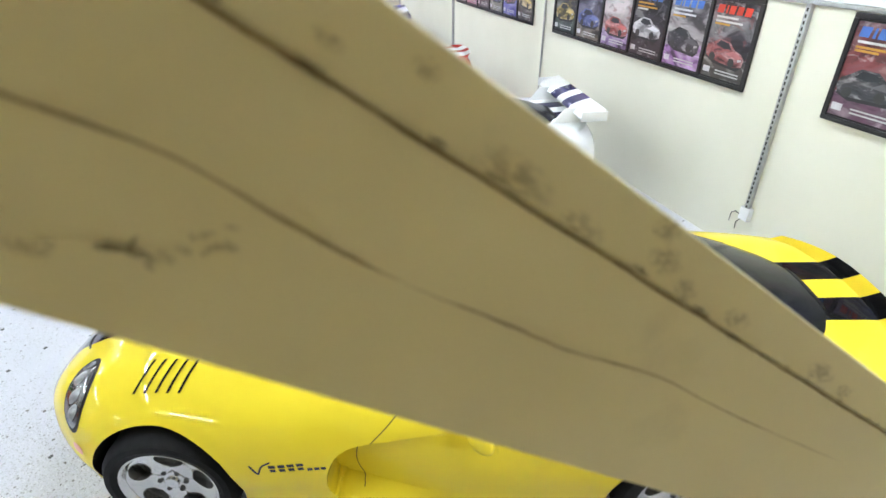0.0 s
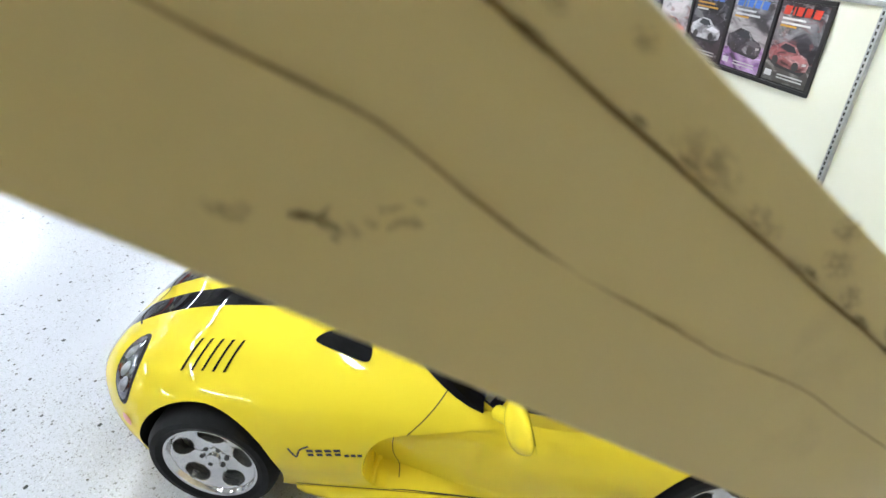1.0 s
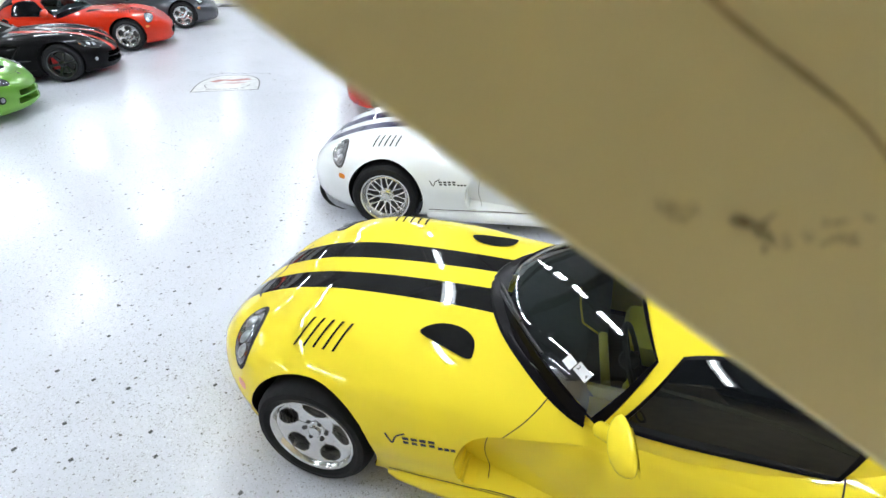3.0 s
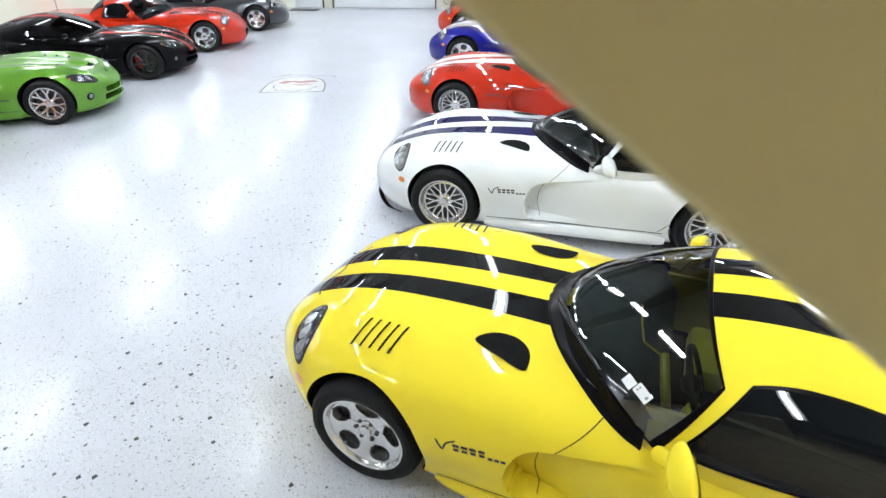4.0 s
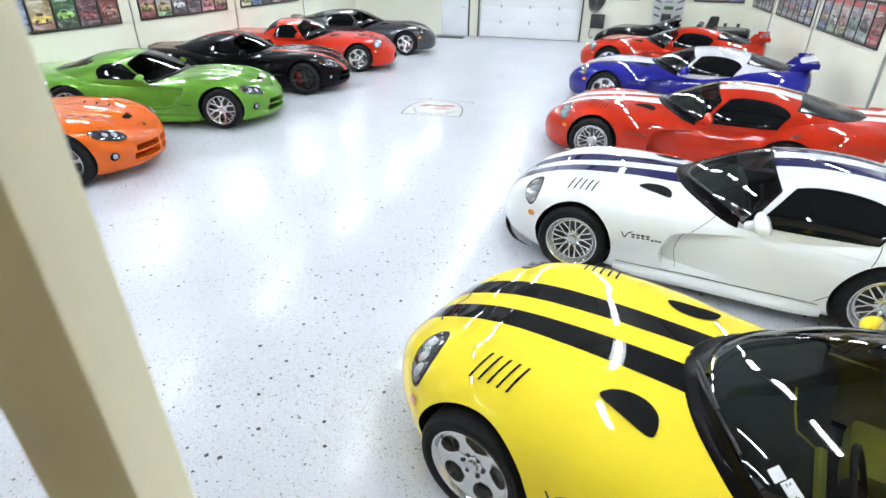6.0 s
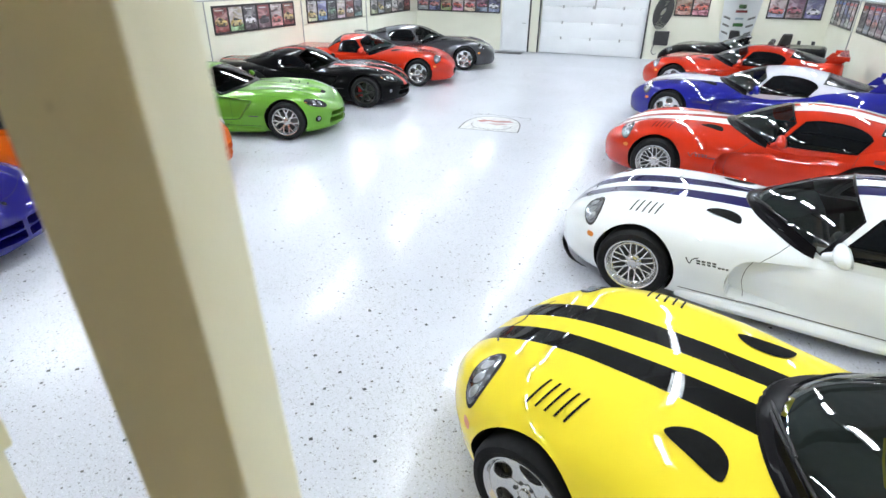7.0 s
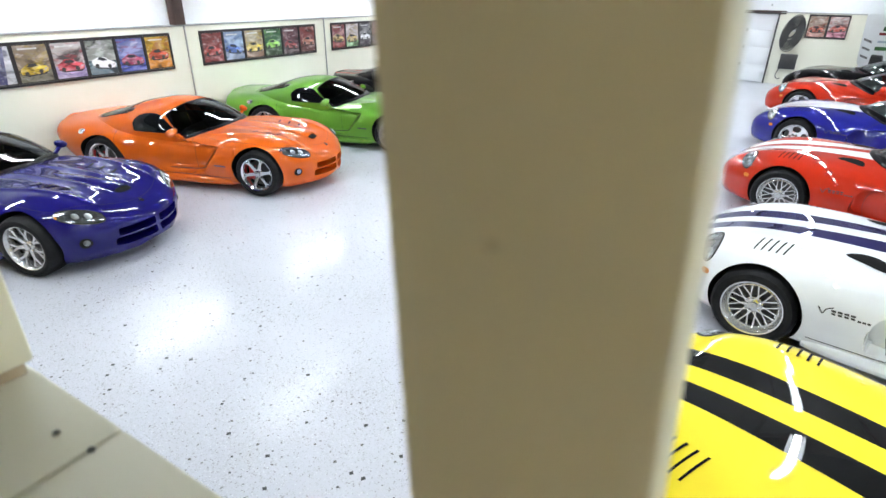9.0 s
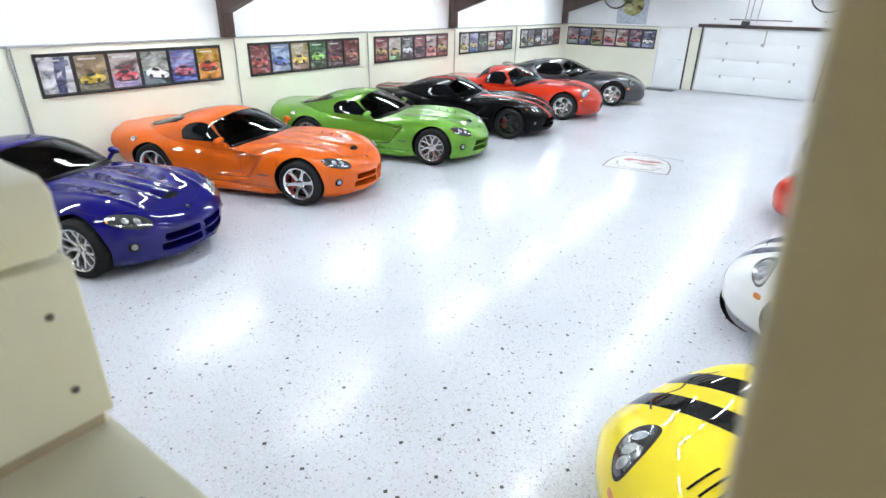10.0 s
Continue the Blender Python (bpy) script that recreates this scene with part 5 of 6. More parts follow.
def picture_strip(name, at, right, n, w, h, seed, scheme=None, mags=False):
    """A long black frame with n upright printed pictures; right: the unit vector along it."""
    rnd = random.Random(seed)
    R = Vector(right)
    N = Vector((0, 0, 1)).cross(R)
    root = tagged(new(name), "long black frame with %d glossy car pictures on the wall" % n if not mags else "long black frame with %d glossy motoring magazine covers" % n, "picture frame", "framed pictures")
    m = Matrix((R, N, Vector((0, 0, 1)))).transposed().to_4x4()
    m.translation = Vector(at)
    root.matrix_basis = m
    pitch = w / n
    bm = bmesh.new()
    box(bm, 0, w, -0.026, 0.0, 0, 0.035, bevel=0.004), box(bm, 0, w, -0.026, 0.0, h - 0.035, h, bevel=0.004)
    for k in range(n + 1):
        x = min(max(k * pitch, 0.018), w - 0.018)
        box(bm, x - 0.018, x + 0.018, -0.025, 0.0, 0.035, h - 0.035)
    part("frame", bm, M["frame"], root)
    part("backing", bm_box(0.005, w - 0.005, -0.010, 0.0, 0.005, h - 0.005), M["frame"], root, smooth=0)
    for k in range(n):
        x0, x1, z0, z1 = k * pitch + 0.03, (k + 1) * pitch - 0.03, 0.05, h - 0.05
        bc = rnd.choice(BACK)
        cc = rnd.choice(CARCOL)
        if scheme and k < len(scheme):
            bc, cc = scheme[k]
        pic = part("picture", bm_box(x0, x1, -0.014, -0.0105, z0, z1), photo(bc, rnd.uniform(0, 50), 2.6, tuple(0.5 * v for v in cc)), root, smooth=0)
        pw, ph = x1 - x0, z1 - z0
        lay = [0.0]

        def flat(nm, pts, c, mat=None):
            lay[0] += 0.0006
            bm = bmesh.new()
            vs = [bm.verts.new((x0 + a * pw, -0.0142 - lay[0], z0 + b * ph)) for a, b in pts]
            bm.faces.new(vs)
            part(nm, bm, mat or ink(c), pic, smooth=0)

        ground = tuple(min(1, v * rnd.uniform(0.5, 1.5) + 0.03) for v in bc)
        t = rnd.uniform(-0.16, 0.18)
        cx, cz, sx = 0.5 + rnd.uniform(-0.04, 0.04), rnd.uniform(0.34, 0.46), rnd.uniform(0.42, 0.47)
        at = lambda a, b: (cx + sx * a, cz + 0.40 * sx * (b * 1.25 + t * a) * pw / ph * 1.9)
        if scheme is SOUTHEAST and k == 0:
            flat("printed_ribbon", [(0.46, 0.02), (0.72, 0.0), (0.86, 0.98), (0.52, 0.98), (0.44, 0.5)], cc, photo(cc, 3.0, 2.0))
            flat("printed_mark", [(0.50, 0.42), (0.66, 0.50), (0.70, 0.62), (0.54, 0.56)], (0.62, 0.62, 0.68))
        else:
            flat("printed_ground", [(0, 0), (1, 0), (1, rnd.uniform(0.25, 0.4)), (0, rnd.uniform(0.25, 0.45))], ground, photo(ground, rnd.uniform(0, 50), 3.5))
            flat("printed_shade", [at(a, b) for a, b in ((-0.95, -0.36), (-0.5, -0.55), (0.75, -0.56), (0.98, -0.34), (0.6, -0.2), (-0.7, -0.2))], (0.03, 0.03, 0.035))
            shape = [(-1, -0.10), (-0.92, -0.32), (-0.5, -0.44), (0.55, -0.46), (0.95, -0.36), (1, -0.06), (0.82, 0.12), (0.45, 0.20), (0.18, 0.42), (-0.38, 0.46), (-0.68, 0.26), (-0.94, 0.12)]
            flat("printed_car", [at(a, b) for a, b in shape], cc, photo(tuple(min(1, 1.3 * v) for v in cc), rnd.uniform(0, 50), 5.5))
            flat("printed_hood", [at(a, b) for a, b in ((0.40, 0.14), (0.92, 0.02), (0.70, -0.12), (0.05, -0.04))], tuple(min(1, 1.7 * v + 0.06) for v in cc))
            flat("printed_window", [at(a, b) for a, b in ((0.30, 0.18), (0.12, 0.37), (-0.32, 0.40), (-0.52, 0.20), (-0.1, 0.12))], (0.03, 0.035, 0.045))
            for wx in (-0.60, 0.42):
                flat("printed_wheel", [at(wx + 0.16 * math.cos(q), -0.30 + 0.17 * math.sin(q)) for q in [2 * math.pi * j / 12 for j in range(12)]], (0.05, 0.05, 0.05))
            flat("printed_lamp", [at(a, b) for a, b in ((0.70, -0.10), (0.88, -0.06), (0.90, -0.14), (0.72, -0.20))], (0.6, 0.6, 0.6))
        if mags:
            tc = rnd.choice([(0.75, 0.05, 0.03), (0.70, 0.06, 0.03), (0.08, 0.20, 0.62)])
            xs = 0.08
            for wd in (0.17, 0.05, 0.15, 0.15, 0.17):
                flat("title_bar", [(xs, 0.85), (xs + wd * 0.85, 0.85), (xs + wd, 0.955), (xs + 0.02, 0.955)], tc)
                xs += wd + 0.025
            for b, l in ((0.79, 0.5), (0.735, 0.62), (0.70, 0.35)):
                flat("text_bar", [(0.10, b), (0.10 + l, b), (0.10 + l, b + 0.026), (0.10, b + 0.026)], (0.75, 0.75, 0.75) if rnd.random() < 0.7 else (0.7, 0.35, 0.05))
            for b in (0.06, 0.10):
                flat("text_bar", [(0.35, b), (0.9, b), (0.9, b + 0.018), (0.35, b + 0.018)], (0.7, 0.7, 0.7))
            flat("label_box", [(0.06, 0.06), (0.22, 0.06), (0.22, 0.14), (0.06, 0.14)], (0.75, 0.75, 0.78))
        elif rnd.random() < 0.6:
            flat("text_bar", [(0.12, 0.88), (0.7, 0.88), (0.7, 0.925), (0.12, 0.925)], (0.7, 0.7, 0.7))
    return root


SOUTHEAST = [((0.72, 0.73, 0.78), (0.04, 0.05, 0.20)), ((0.30, 0.22, 0.14), (0.62, 0.44, 0.03)), ((0.52, 0.48, 0.46), (0.50, 0.04, 0.06)), ((0.30, 0.32, 0.28), (0.74, 0.75, 0.78)), ((0.10, 0.14, 0.42), (0.40, 0.04, 0.10)), ((0.70, 0.42, 0.02), (0.50, 0.06, 0.02))]
SECOND = [((0.22, 0.03, 0.03), (0.40, 0.05, 0.04)), ((0.20, 0.30, 0.50), (0.08, 0.16, 0.50)), ((0.45, 0.36, 0.22), (0.60, 0.42, 0.04)), ((0.04, 0.14, 0.06), (0.30, 0.60, 0.12)), ((0.12, 0.04, 0.06), (0.30, 0.06, 0.06)), ((0.24, 0.04, 0.04), (0.42, 0.18, 0.12))]
for k, (y0, y1) in enumerate(((1.32, 4.30), (4.90, 7.92), (8.45, 11.50), (12.1, 15.22), (15.8, 18.95))):
    picture_strip("picture_frame", (XL + 0.003, y0, 1.325), (0, 1, 0), 6, y1 - y0, 0.61, 10 + k, (SOUTHEAST, SECOND, None, None, None)[k])
for k, (y0, y1) in enumerate(((-2.5, 0.83), (1.59, 4.93), (5.52, 8.68), (9.3, 12.6), (13.1, 16.3), (16.9, 19.4))):
    picture_strip("magazine_frame", (XR - 0.003, y1, 1.385), (0, -1, 0), 6, y1 - y0, 0.735, 40 + k, None, True)
REDS = [((0.34, 0.24, 0.30), (0.42, 0.10, 0.10)), ((0.20, 0.20, 0.34), (0.40, 0.12, 0.12)), ((0.40, 0.28, 0.20), (0.46, 0.10, 0.06)), ((0.58, 0.46, 0.44), (0.55, 0.10, 0.07)), ((0.60, 0.48, 0.50), (0.52, 0.08, 0.08)), ((0.26, 0.14, 0.22), (0.34, 0.08, 0.12)), ((0.16, 0.15, 0.30), (0.60, 0.58, 0.62))]
picture_strip("picture_frame", (-9.66, YN - 0.003, 1.30), (1, 0, 0), 7, 3.40, 0.66, 60, REDS)
picture_strip("picture_frame", (-0.16, YN - 0.003, 1.44), (1, 0, 0), 2, 1.08, 0.68, 61, REDS[2:])
picture_strip("picture_frame", (2.62, YN - 0.003, 1.46), (1, 0, 0), 3, 1.55, 0.68, 62, REDS[4:])

# ---- end wall ----
door = structure("door_1", bm_box(-6.14, -5.14, YN + 0.02, YN + 0.07, 0.01, 2.03, bevel=0.004), M["white_door"], "white flush steel door in the end wall", 30)
part("door_frame", bm_box(-6.20, -6.14, YN - 0.02, YN + 0.12, 0, 2.08, bevel=0.006), M["white_metal"], door)
part("door_frame", bm_box(-5.14, -5.08, YN - 0.02, YN + 0.12, 0, 2.08, bevel=0.006), M["dark_grey"], door)
part("door_frame", bm_box(-6.20, -5.08, YN - 0.02, YN + 0.12, 2.03, 2.09, bevel=0.006), M["white_metal"], door)
bm = bmesh.new()
tube_between(bm, (-5.26, YN + 0.02, 1.0), (-5.26, YN - 0.05, 1.0), 0.015)
tube_between(bm, (-5.26, YN - 0.05, 1.0), (-5.38, YN - 0.05, 1.0), 0.011)
part("door_handle", bm, M["galv"], door)
gate = tagged(new("door_2"), "white sectional overhead garage door, closed", kind="structure")
for k in range(4):
    part("door_panel", bm_box(-4.68, -1.00, YN + 0.03, YN + 0.08, 0.02 + 0.53 * k, 0.02 + 0.53 * k + 0.527, bevel=0.003), M["white_door"], gate)
    for x in (-3.9, -2.84, -1.8):
        if k:
            part("hinge", bm_box(x - 0.03, x + 0.03, YN + 0.012, YN + 0.032, 0.02 + 0.53 * k - 0.05, 0.02 + 0.53 * k + 0.05, bevel=0.004), M["galv"], gate)
for x in (-4.74, -0.98):
    part("door_track", bm_box(x - 0.025, x + 0.025, YN - 0.04, YN + 0.03, 0, 2.10, bevel=0.004), M["dark_grey"], gate)
part("opener_arm", bm_box(-2.80, -2.76, YN - 0.03, YN + 0.01, 1.55, 2.05, bevel=0.004), M["galv"], gate)
mat_ob = part("door_mat", bm_box(-6.15, -5.15, 18.75, 19.3, 0.001, 0.014, bevel=0.005), M["dark_grey"])
tagged(mat_ob, "dark rubber mat on the floor before the white door", "mat")

coil = tagged(new("cable_coil"), "thick grey cable coiled into a tall oval on the end wall", "cable")
rnd = random.Random(12)
for j in range(17):
    bm = bmesh.new()
    r, dy, ph = 0.07 + 0.0145 * j, 0.03 + 0.018 * (j % 4), rnd.uniform(-0.06, 0.06)
    loop = []
    for k in range(30):
        a = 2 * math.pi * k / 30
        w = r * (1 + 0.05 * math.sin(2 * a + 9 * ph))
        loop.append((-0.50 + w * math.cos(a) + 0.10 * math.sin(a) * 0.5, YN - dy - 0.02, 1.56 + 1.75 * w * math.sin(a) + 0.10 * ph))
    closed_tube(bm, loop, 0.011, 6)
    part("loop", bm, M["cable"], coil)
bm = bmesh.new()
tube_between(bm, (-0.45, YN, 1.98), (-0.45, YN - 0.14, 1.99), 0.014, 8)
part("hook", bm, M["galv"], coil)
part("tie", bm_box(-0.50, -0.44, YN - 0.115, YN - 0.02, 1.60, 1.66, bevel=0.01), M["white_metal"], coil)
cb = tagged(new("control_box"), "black control box with a hanging cable on the end wall", "control box")
part("case", bm_box(-0.66, -0.18, YN - 0.14, YN - 0.002, 0.49, 0.95, bevel=0.02), M["dark_grey"], cb)
bm = bmesh.new()
pts = [(-0.60, YN - 0.03, 0.52), (-0.66, YN - 0.03, 0.38), (-0.68, YN - 0.03, 0.25), (-0.60, YN - 0.03, 0.16), (-0.52, YN - 0.03, 0.20)]
for a, b in zip(pts, pts[1:]):
    tube_between(bm, a, b, 0.012, 6)
part("cable", bm, M["dark_grey"], cb)
ban = tagged(new("car_hood"), "white car hood with vents and printed emblems, mounted on the wall", "car hood")


def hood_at(u, v, lift=0.0):
    half = 0.45 + 0.13 * v - 0.10 * max(0.0, 0.14 - v) / 0.14
    return (1.84 + 0.03 * v + (2 * u - 1) * half, YN - 0.03 - 0.05 * (1 - (2 * u - 1) ** 2) * (1.0 - 0.25 * v) - lift, 0.68 + 1.50 * v - 0.05 * (2 * u - 1) ** 2 * (1 - v))


bm = bmesh.new()
grid_mesh(bm, hood_at, 24, 16)
bmesh.ops.solidify(bm, geom=bm.faces[:], thickness=0.02)
part("panel", bm, M["white_door"], ban)
for u0, u1, v0, v1, c, tilt in ((0.42, 0.62, 0.70, 0.78, (0.03, 0.10, 0.03), 0), (0.36, 0.68, 0.62, 0.67, (0.22, 0.02, 0.02), 0), (0.36, 0.66, 0.34, 0.41, (0.05, 0.18, 0.05), 0), (0.38, 0.62, 0.48, 0.52, (0.5, 0.6, 0.7), 0),
                             (0.05, 0.25, 0.53, 0.57, (0.2, 0.2, 0.2), -0.06), (0.05, 0.25, 0.38, 0.42, (0.2, 0.2, 0.2), -0.06), (0.05, 0.25, 0.23, 0.27, (0.2, 0.2, 0.2), -0.06), (0.75, 0.95, 0.47, 0.51, (0.2, 0.2, 0.2), 0.06), (0.75, 0.95, 0.32, 0.36, (0.2, 0.2, 0.2), 0.06), (0.75, 0.95, 0.17, 0.21, (0.2, 0.2, 0.2), 0.06)):
    bm = bmesh.new()
    grid_mesh(bm, lambda a, b: hood_at(u0 + (u1 - u0) * a, v0 + (v1 - v0) * b + tilt * a, 0.004), 8, 2)
    part("hood_vent" if tilt else "printed_mark", bm, ink(c), ban, smooth=0)
opener = tagged(new("door_opener"), "black overhead door opener on steel hangers above the garage door", "door opener")
part("motor", bm_box(-3.53, -3.31, YN - 0.42, YN - 0.12, 2.17, 2.33, bevel=0.02), M["dark_grey"], opener)
for x0, x1, dz in ((-3.50, -3.46, 0.0), (-3.36, -3.30, 0.0), (-3.16, -3.06, -0.04)):
    bm = bmesh.new()
    tube_between(bm, (x0 + 0.04, YN - 0.25, 2.33 + dz), (x1, YN - 0.10, 3.6), 0.018, 8)
    part("hanger", bm, M["galv"], opener)
part("torsion_bar", bm_box(-3.95, -2.15, YN - 0.10, YN - 0.07, 2.345, 2.375, bevel=0.004), M["dark_grey"], opener)
part("torsion_rail", bm_box(-4.75, -0.95, YN - 0.06, YN - 0.004, 2.10, 2.14, bevel=0.004), M["dark_grey"], opener)
for x in (-4.4, -1.25):
    part("bar_bracket", bm_box(x - 0.02, x + 0.02, YN - 0.09, YN - 0.004, 2.33, 2.39, bevel=0.004), M["galv"], opener)
flag = tagged(new("wall_flag"), "pale blue cloth flag with a large yellow-green disc", "flag")
bm = bmesh.new()
grid_mesh(bm, lambda u, v: (-7.78 + 1.10 * u, YN - 0.022 - 0.012 * math.sin(9 * u + 2 * v), 2.11 + 0.95 * v), 24, 8)
part("cloth", bm, ink((0.62, 0.70, 0.80)), flag)
bm = bmesh.new()
grid_mesh(bm, lambda u, v: (-7.23 + 0.40 * v * math.cos(2 * math.pi * u), YN - 0.046, 2.76 + 0.37 * v * math.sin(2 * math.pi * u)), 32, 5)
bmesh.ops.remove_doubles(bm, verts=bm.verts, dist=0.0005)
part("printed_disc", bm, photo((0.55, 0.50, 0.12), 7.0, 3.0, (0.25, 0.40, 0.18)), flag)


def high_fan(x, z, r):
    """A round fan in a wire guard on a wall bracket."""
    root = tagged(new("wall_fan"), "large round fan with a dark rim high on the end wall", "fan", "high wall fans")
    y = YN - 0.30
    bm = bmesh.new()
    n = 36
    closed_tube(bm, [(x + r * math.cos(2 * math.pi * k / n), y, z + r * math.sin(2 * math.pi * k / n)) for k in range(n)], 0.022)
    part("rim", bm, M["dark_grey"], root)
    bm = bmesh.new()
    for k in range(24):
        a = 2 * math.pi * k / 24
        tube_between(bm, (x + r * math.cos(a), y, z + r * math.sin(a)), (x, y - 0.09, z), 0.004, 5)
    part("guard", bm, M["galv"], root)
    for j in range(4):
        bm = bmesh.new()
        a = math.pi * j / 2 + 0.4
        grid_mesh(bm, lambda u, v: (x + (0.06 + (r - 0.10) * u) * math.cos(a + 0.9 * (v - 0.5)), y + 0.02 + 0.06 * (v - 0.5), z + (0.06 + (r - 0.10) * u) * math.sin(a + 0.9 * (v - 0.5))), 5, 4)
        part("blade", bm, M["white_metal"], root)
    bm = bmesh.new()
    tube_between(bm, (x, y - 0.04, z), (x, YN, z), 0.07, 14)
    part("motor", bm, M["dark_grey"], root)


high_fan(-7.79, 3.09, 0.46)
high_fan(-1.28, 3.14, 0.50)
for x in (3.75, 4.15):
    tagged(part("wall_switch", bm_box(x - 0.05, x + 0.05, YN - 0.05, YN - 0.002, 0.62, 0.84, bevel=0.01), M["dark_grey"]), "small black switch box on the end wall", "switch")


def stool(x, y, ang, h):
    """Racing-style seat on a stand."""
    root = tagged(new("rig_seat"), "black moulded racing seat on a stand", "chair", "racing seats")
    root.matrix_basis = pose(x, y, 0, 0, 0, ang)
    part("seat", bm_box(-0.24, 0.24, -0.24, 0.24, h - 0.08, h + 0.04, bevel=0.05), M["leather"], root)
    bm = bm_box(-0.24, 0.24, -0.06, 0.06, 0.0, 0.72, bevel=0.055)
    for v in bm.verts:
        if v.co.z > 0.5:
            v.co.x *= 0.62
    bmesh.ops.transform(bm, matrix=Matrix.Translation((0, 0.24, h)) @ Matrix.Rotation(radians(-16), 4, "X"), verts=bm.verts)
    part("backrest", bm, M["leather"], root)
    bm = bmesh.new()
    for dx in (-0.2, 0.2):
        for dy in (-0.25, 0.25):
            tube_between(bm, (dx, dy, 0.001), (dx * 0.8, dy * 0.8, h - 0.06), 0.02, 8)
    part("stand", bm, M["black"], root)


stool(1.95, 18.95, 150, 0.45)
stool(3.05, 19.0, 205, 0.42)

# ---- floor emblem ----
emblem = tagged(new("floor_emblem"), "shield-shaped white and red emblem inlaid in the floor", "emblem")
emblem.matrix_basis = pose(-2.99, 7.91, 0.0, 0, 0, 7)


def decal(name, pts, c, z):
    bm = bmesh.new()
    bm.faces.new([bm.verts.new((x, y, z)) for x, y in pts])
    return part(name, bm, ink(c), emblem, smooth=0)


def stroke(name, pts, c, z, width=0.022):
    """A painted line of even width through pts."""
    bm = bmesh.new()
    for (ax, ay), (bx, by) in zip(pts, pts[1:]):
        d = Vector((bx - ax, by - ay, 0)).normalized()
        n = Vector((-d.y, d.x, 0)) * width / 2
        bm.faces.new([bm.verts.new(Vector((px, py, z)) + q) for px, py, q in ((ax, ay, -n), (bx, by, -n), (bx, by, n), (ax, ay, n))])
    return part(name, bm, ink(c), emblem, smooth=0)


def dome(w, h, n=28, tip=0.0):
    """A flat foot under a tall rounded arch."""
    return [(-w - tip, 0.0)] + [(w, 0.0)] + [(w * math.copysign(abs(math.cos(a)) ** 0.75, math.cos(a)), 0.12 + (h - 0.12) * math.sin(a) ** 0.75) for a in (math.pi * k / n for k in range(n + 1))]


decal("border", dome(0.58, 1.16), (0.10, 0.10, 0.11), 0.001)
decal("ground", [(x * 0.955, 0.026 + y * 0.955) for x, y in dome(0.58, 1.16)], (0.88, 0.88, 0.88), 0.002)
stroke("inner_line", [(0.40 * math.cos(a), 0.44 + 0.36 * math.sin(a)) for a in (2.9 + 0.2 * k for k in range(18))], (0.16, 0.15, 0.16), 0.003, 0.018)
decal("red_mark", [(-0.36, 0.70), (-0.22, 0.84), (0.05, 0.80), (0.30, 0.86), (0.40, 0.76), (0.22, 0.70), (0.05, 0.66), (-0.10, 0.74), (-0.24, 0.62)], (0.55, 0.16, 0.15), 0.0035)
decal("pale_mark", [(-0.14, 0.56), (0.20, 0.62), (0.34, 0.54), (0.10, 0.44)], (0.66, 0.42, 0.40), 0.0035)
for k in range(7):
    stroke("text_bar", [(-0.34 + 0.10 * k, 0.13 + 0.012 * (k % 2)), (-0.27 + 0.10 * k, 0.13 + 0.012 * (k % 2))], (0.30, 0.29, 0.30), 0.003, 0.03)
stroke("signature_stroke", [(-0.46, 1.34), (-0.30, 1.30), (-0.22, 1.40), (-0.24, 1.30), (-0.08, 1.34), (0.02, 1.26), (0.14, 1.30), (0.24, 1.22), (0.38, 1.26), (0.56, 1.20), (0.66, 1.24), (0.70, 1.10)], (0.08, 0.08, 0.09), 0.0015, 0.02)
stroke("signature_stroke", [(-0.52, 1.22), (-0.34, 1.26)], (0.08, 0.08, 0.09), 0.0015, 0.016)


# ---- ceiling lamps ----
def lamp_meshes():
    bm = bmesh.new()
    vs = [[bm.verts.new((x, y, z)) for x, z in ((-0.085, 0.0), (-0.045, 0.055), (0.045, 0.055), (0.085, 0.0))] for y in (-0.62, 0.62)]
    for k in range(3):
        bm.faces.new((vs[0][k], vs[0][k + 1], vs[1][k + 1], vs[1][k]))
    bmesh.ops.solidify(bm, geom=bm.faces[:], thickness=0.006)
    hood = finish(bm, "reflector", [M["white_metal"]], 0)
    tubes = []
    for x in (-0.0195, 0.0195):
        bm = bmesh.new()
        tube_between(bm, (x, -0.59, 0.02), (x, 0.59, 0.02), 0.019, 10)
        tubes.append(finish(bm, "tube", [M["tube"]]))
    rods = []
    for y in (-0.45, 0.45):
        bm = bmesh.new()
        tube_between(bm, (0, y, 0.055), (0, y, 1.0), 0.004, 6)
        rods.append(finish(bm, "hanger", [M["galv"]]))
    return hood, tubes, rods


HOOD, TUBES, RODS = lamp_meshes()


def lamp(x, y, z, stretch=1.0):
    root = tagged(new("strip_lamp"), "white twin-tube fluorescent strip lamp, lit, hung from the roof", "lamp", "ceiling lamps")
    root.location = (x, y, z)
    o = new("reflector", HOOD)
    o.parent = root
    o.scale.y = stretch
    for me in TUBES:
        o = new("tube", me)
        o.parent = root
        o.scale.y = stretch
    roof = EAVE + (RIDGE - EAVE) * (1 - abs(x - XM) / (XR + 0.25 - XM))
    for me in RODS:
        o = new("hanger", me)
        o.parent = root
        o.scale.z = max(0.05, (roof - z) / 1.0)


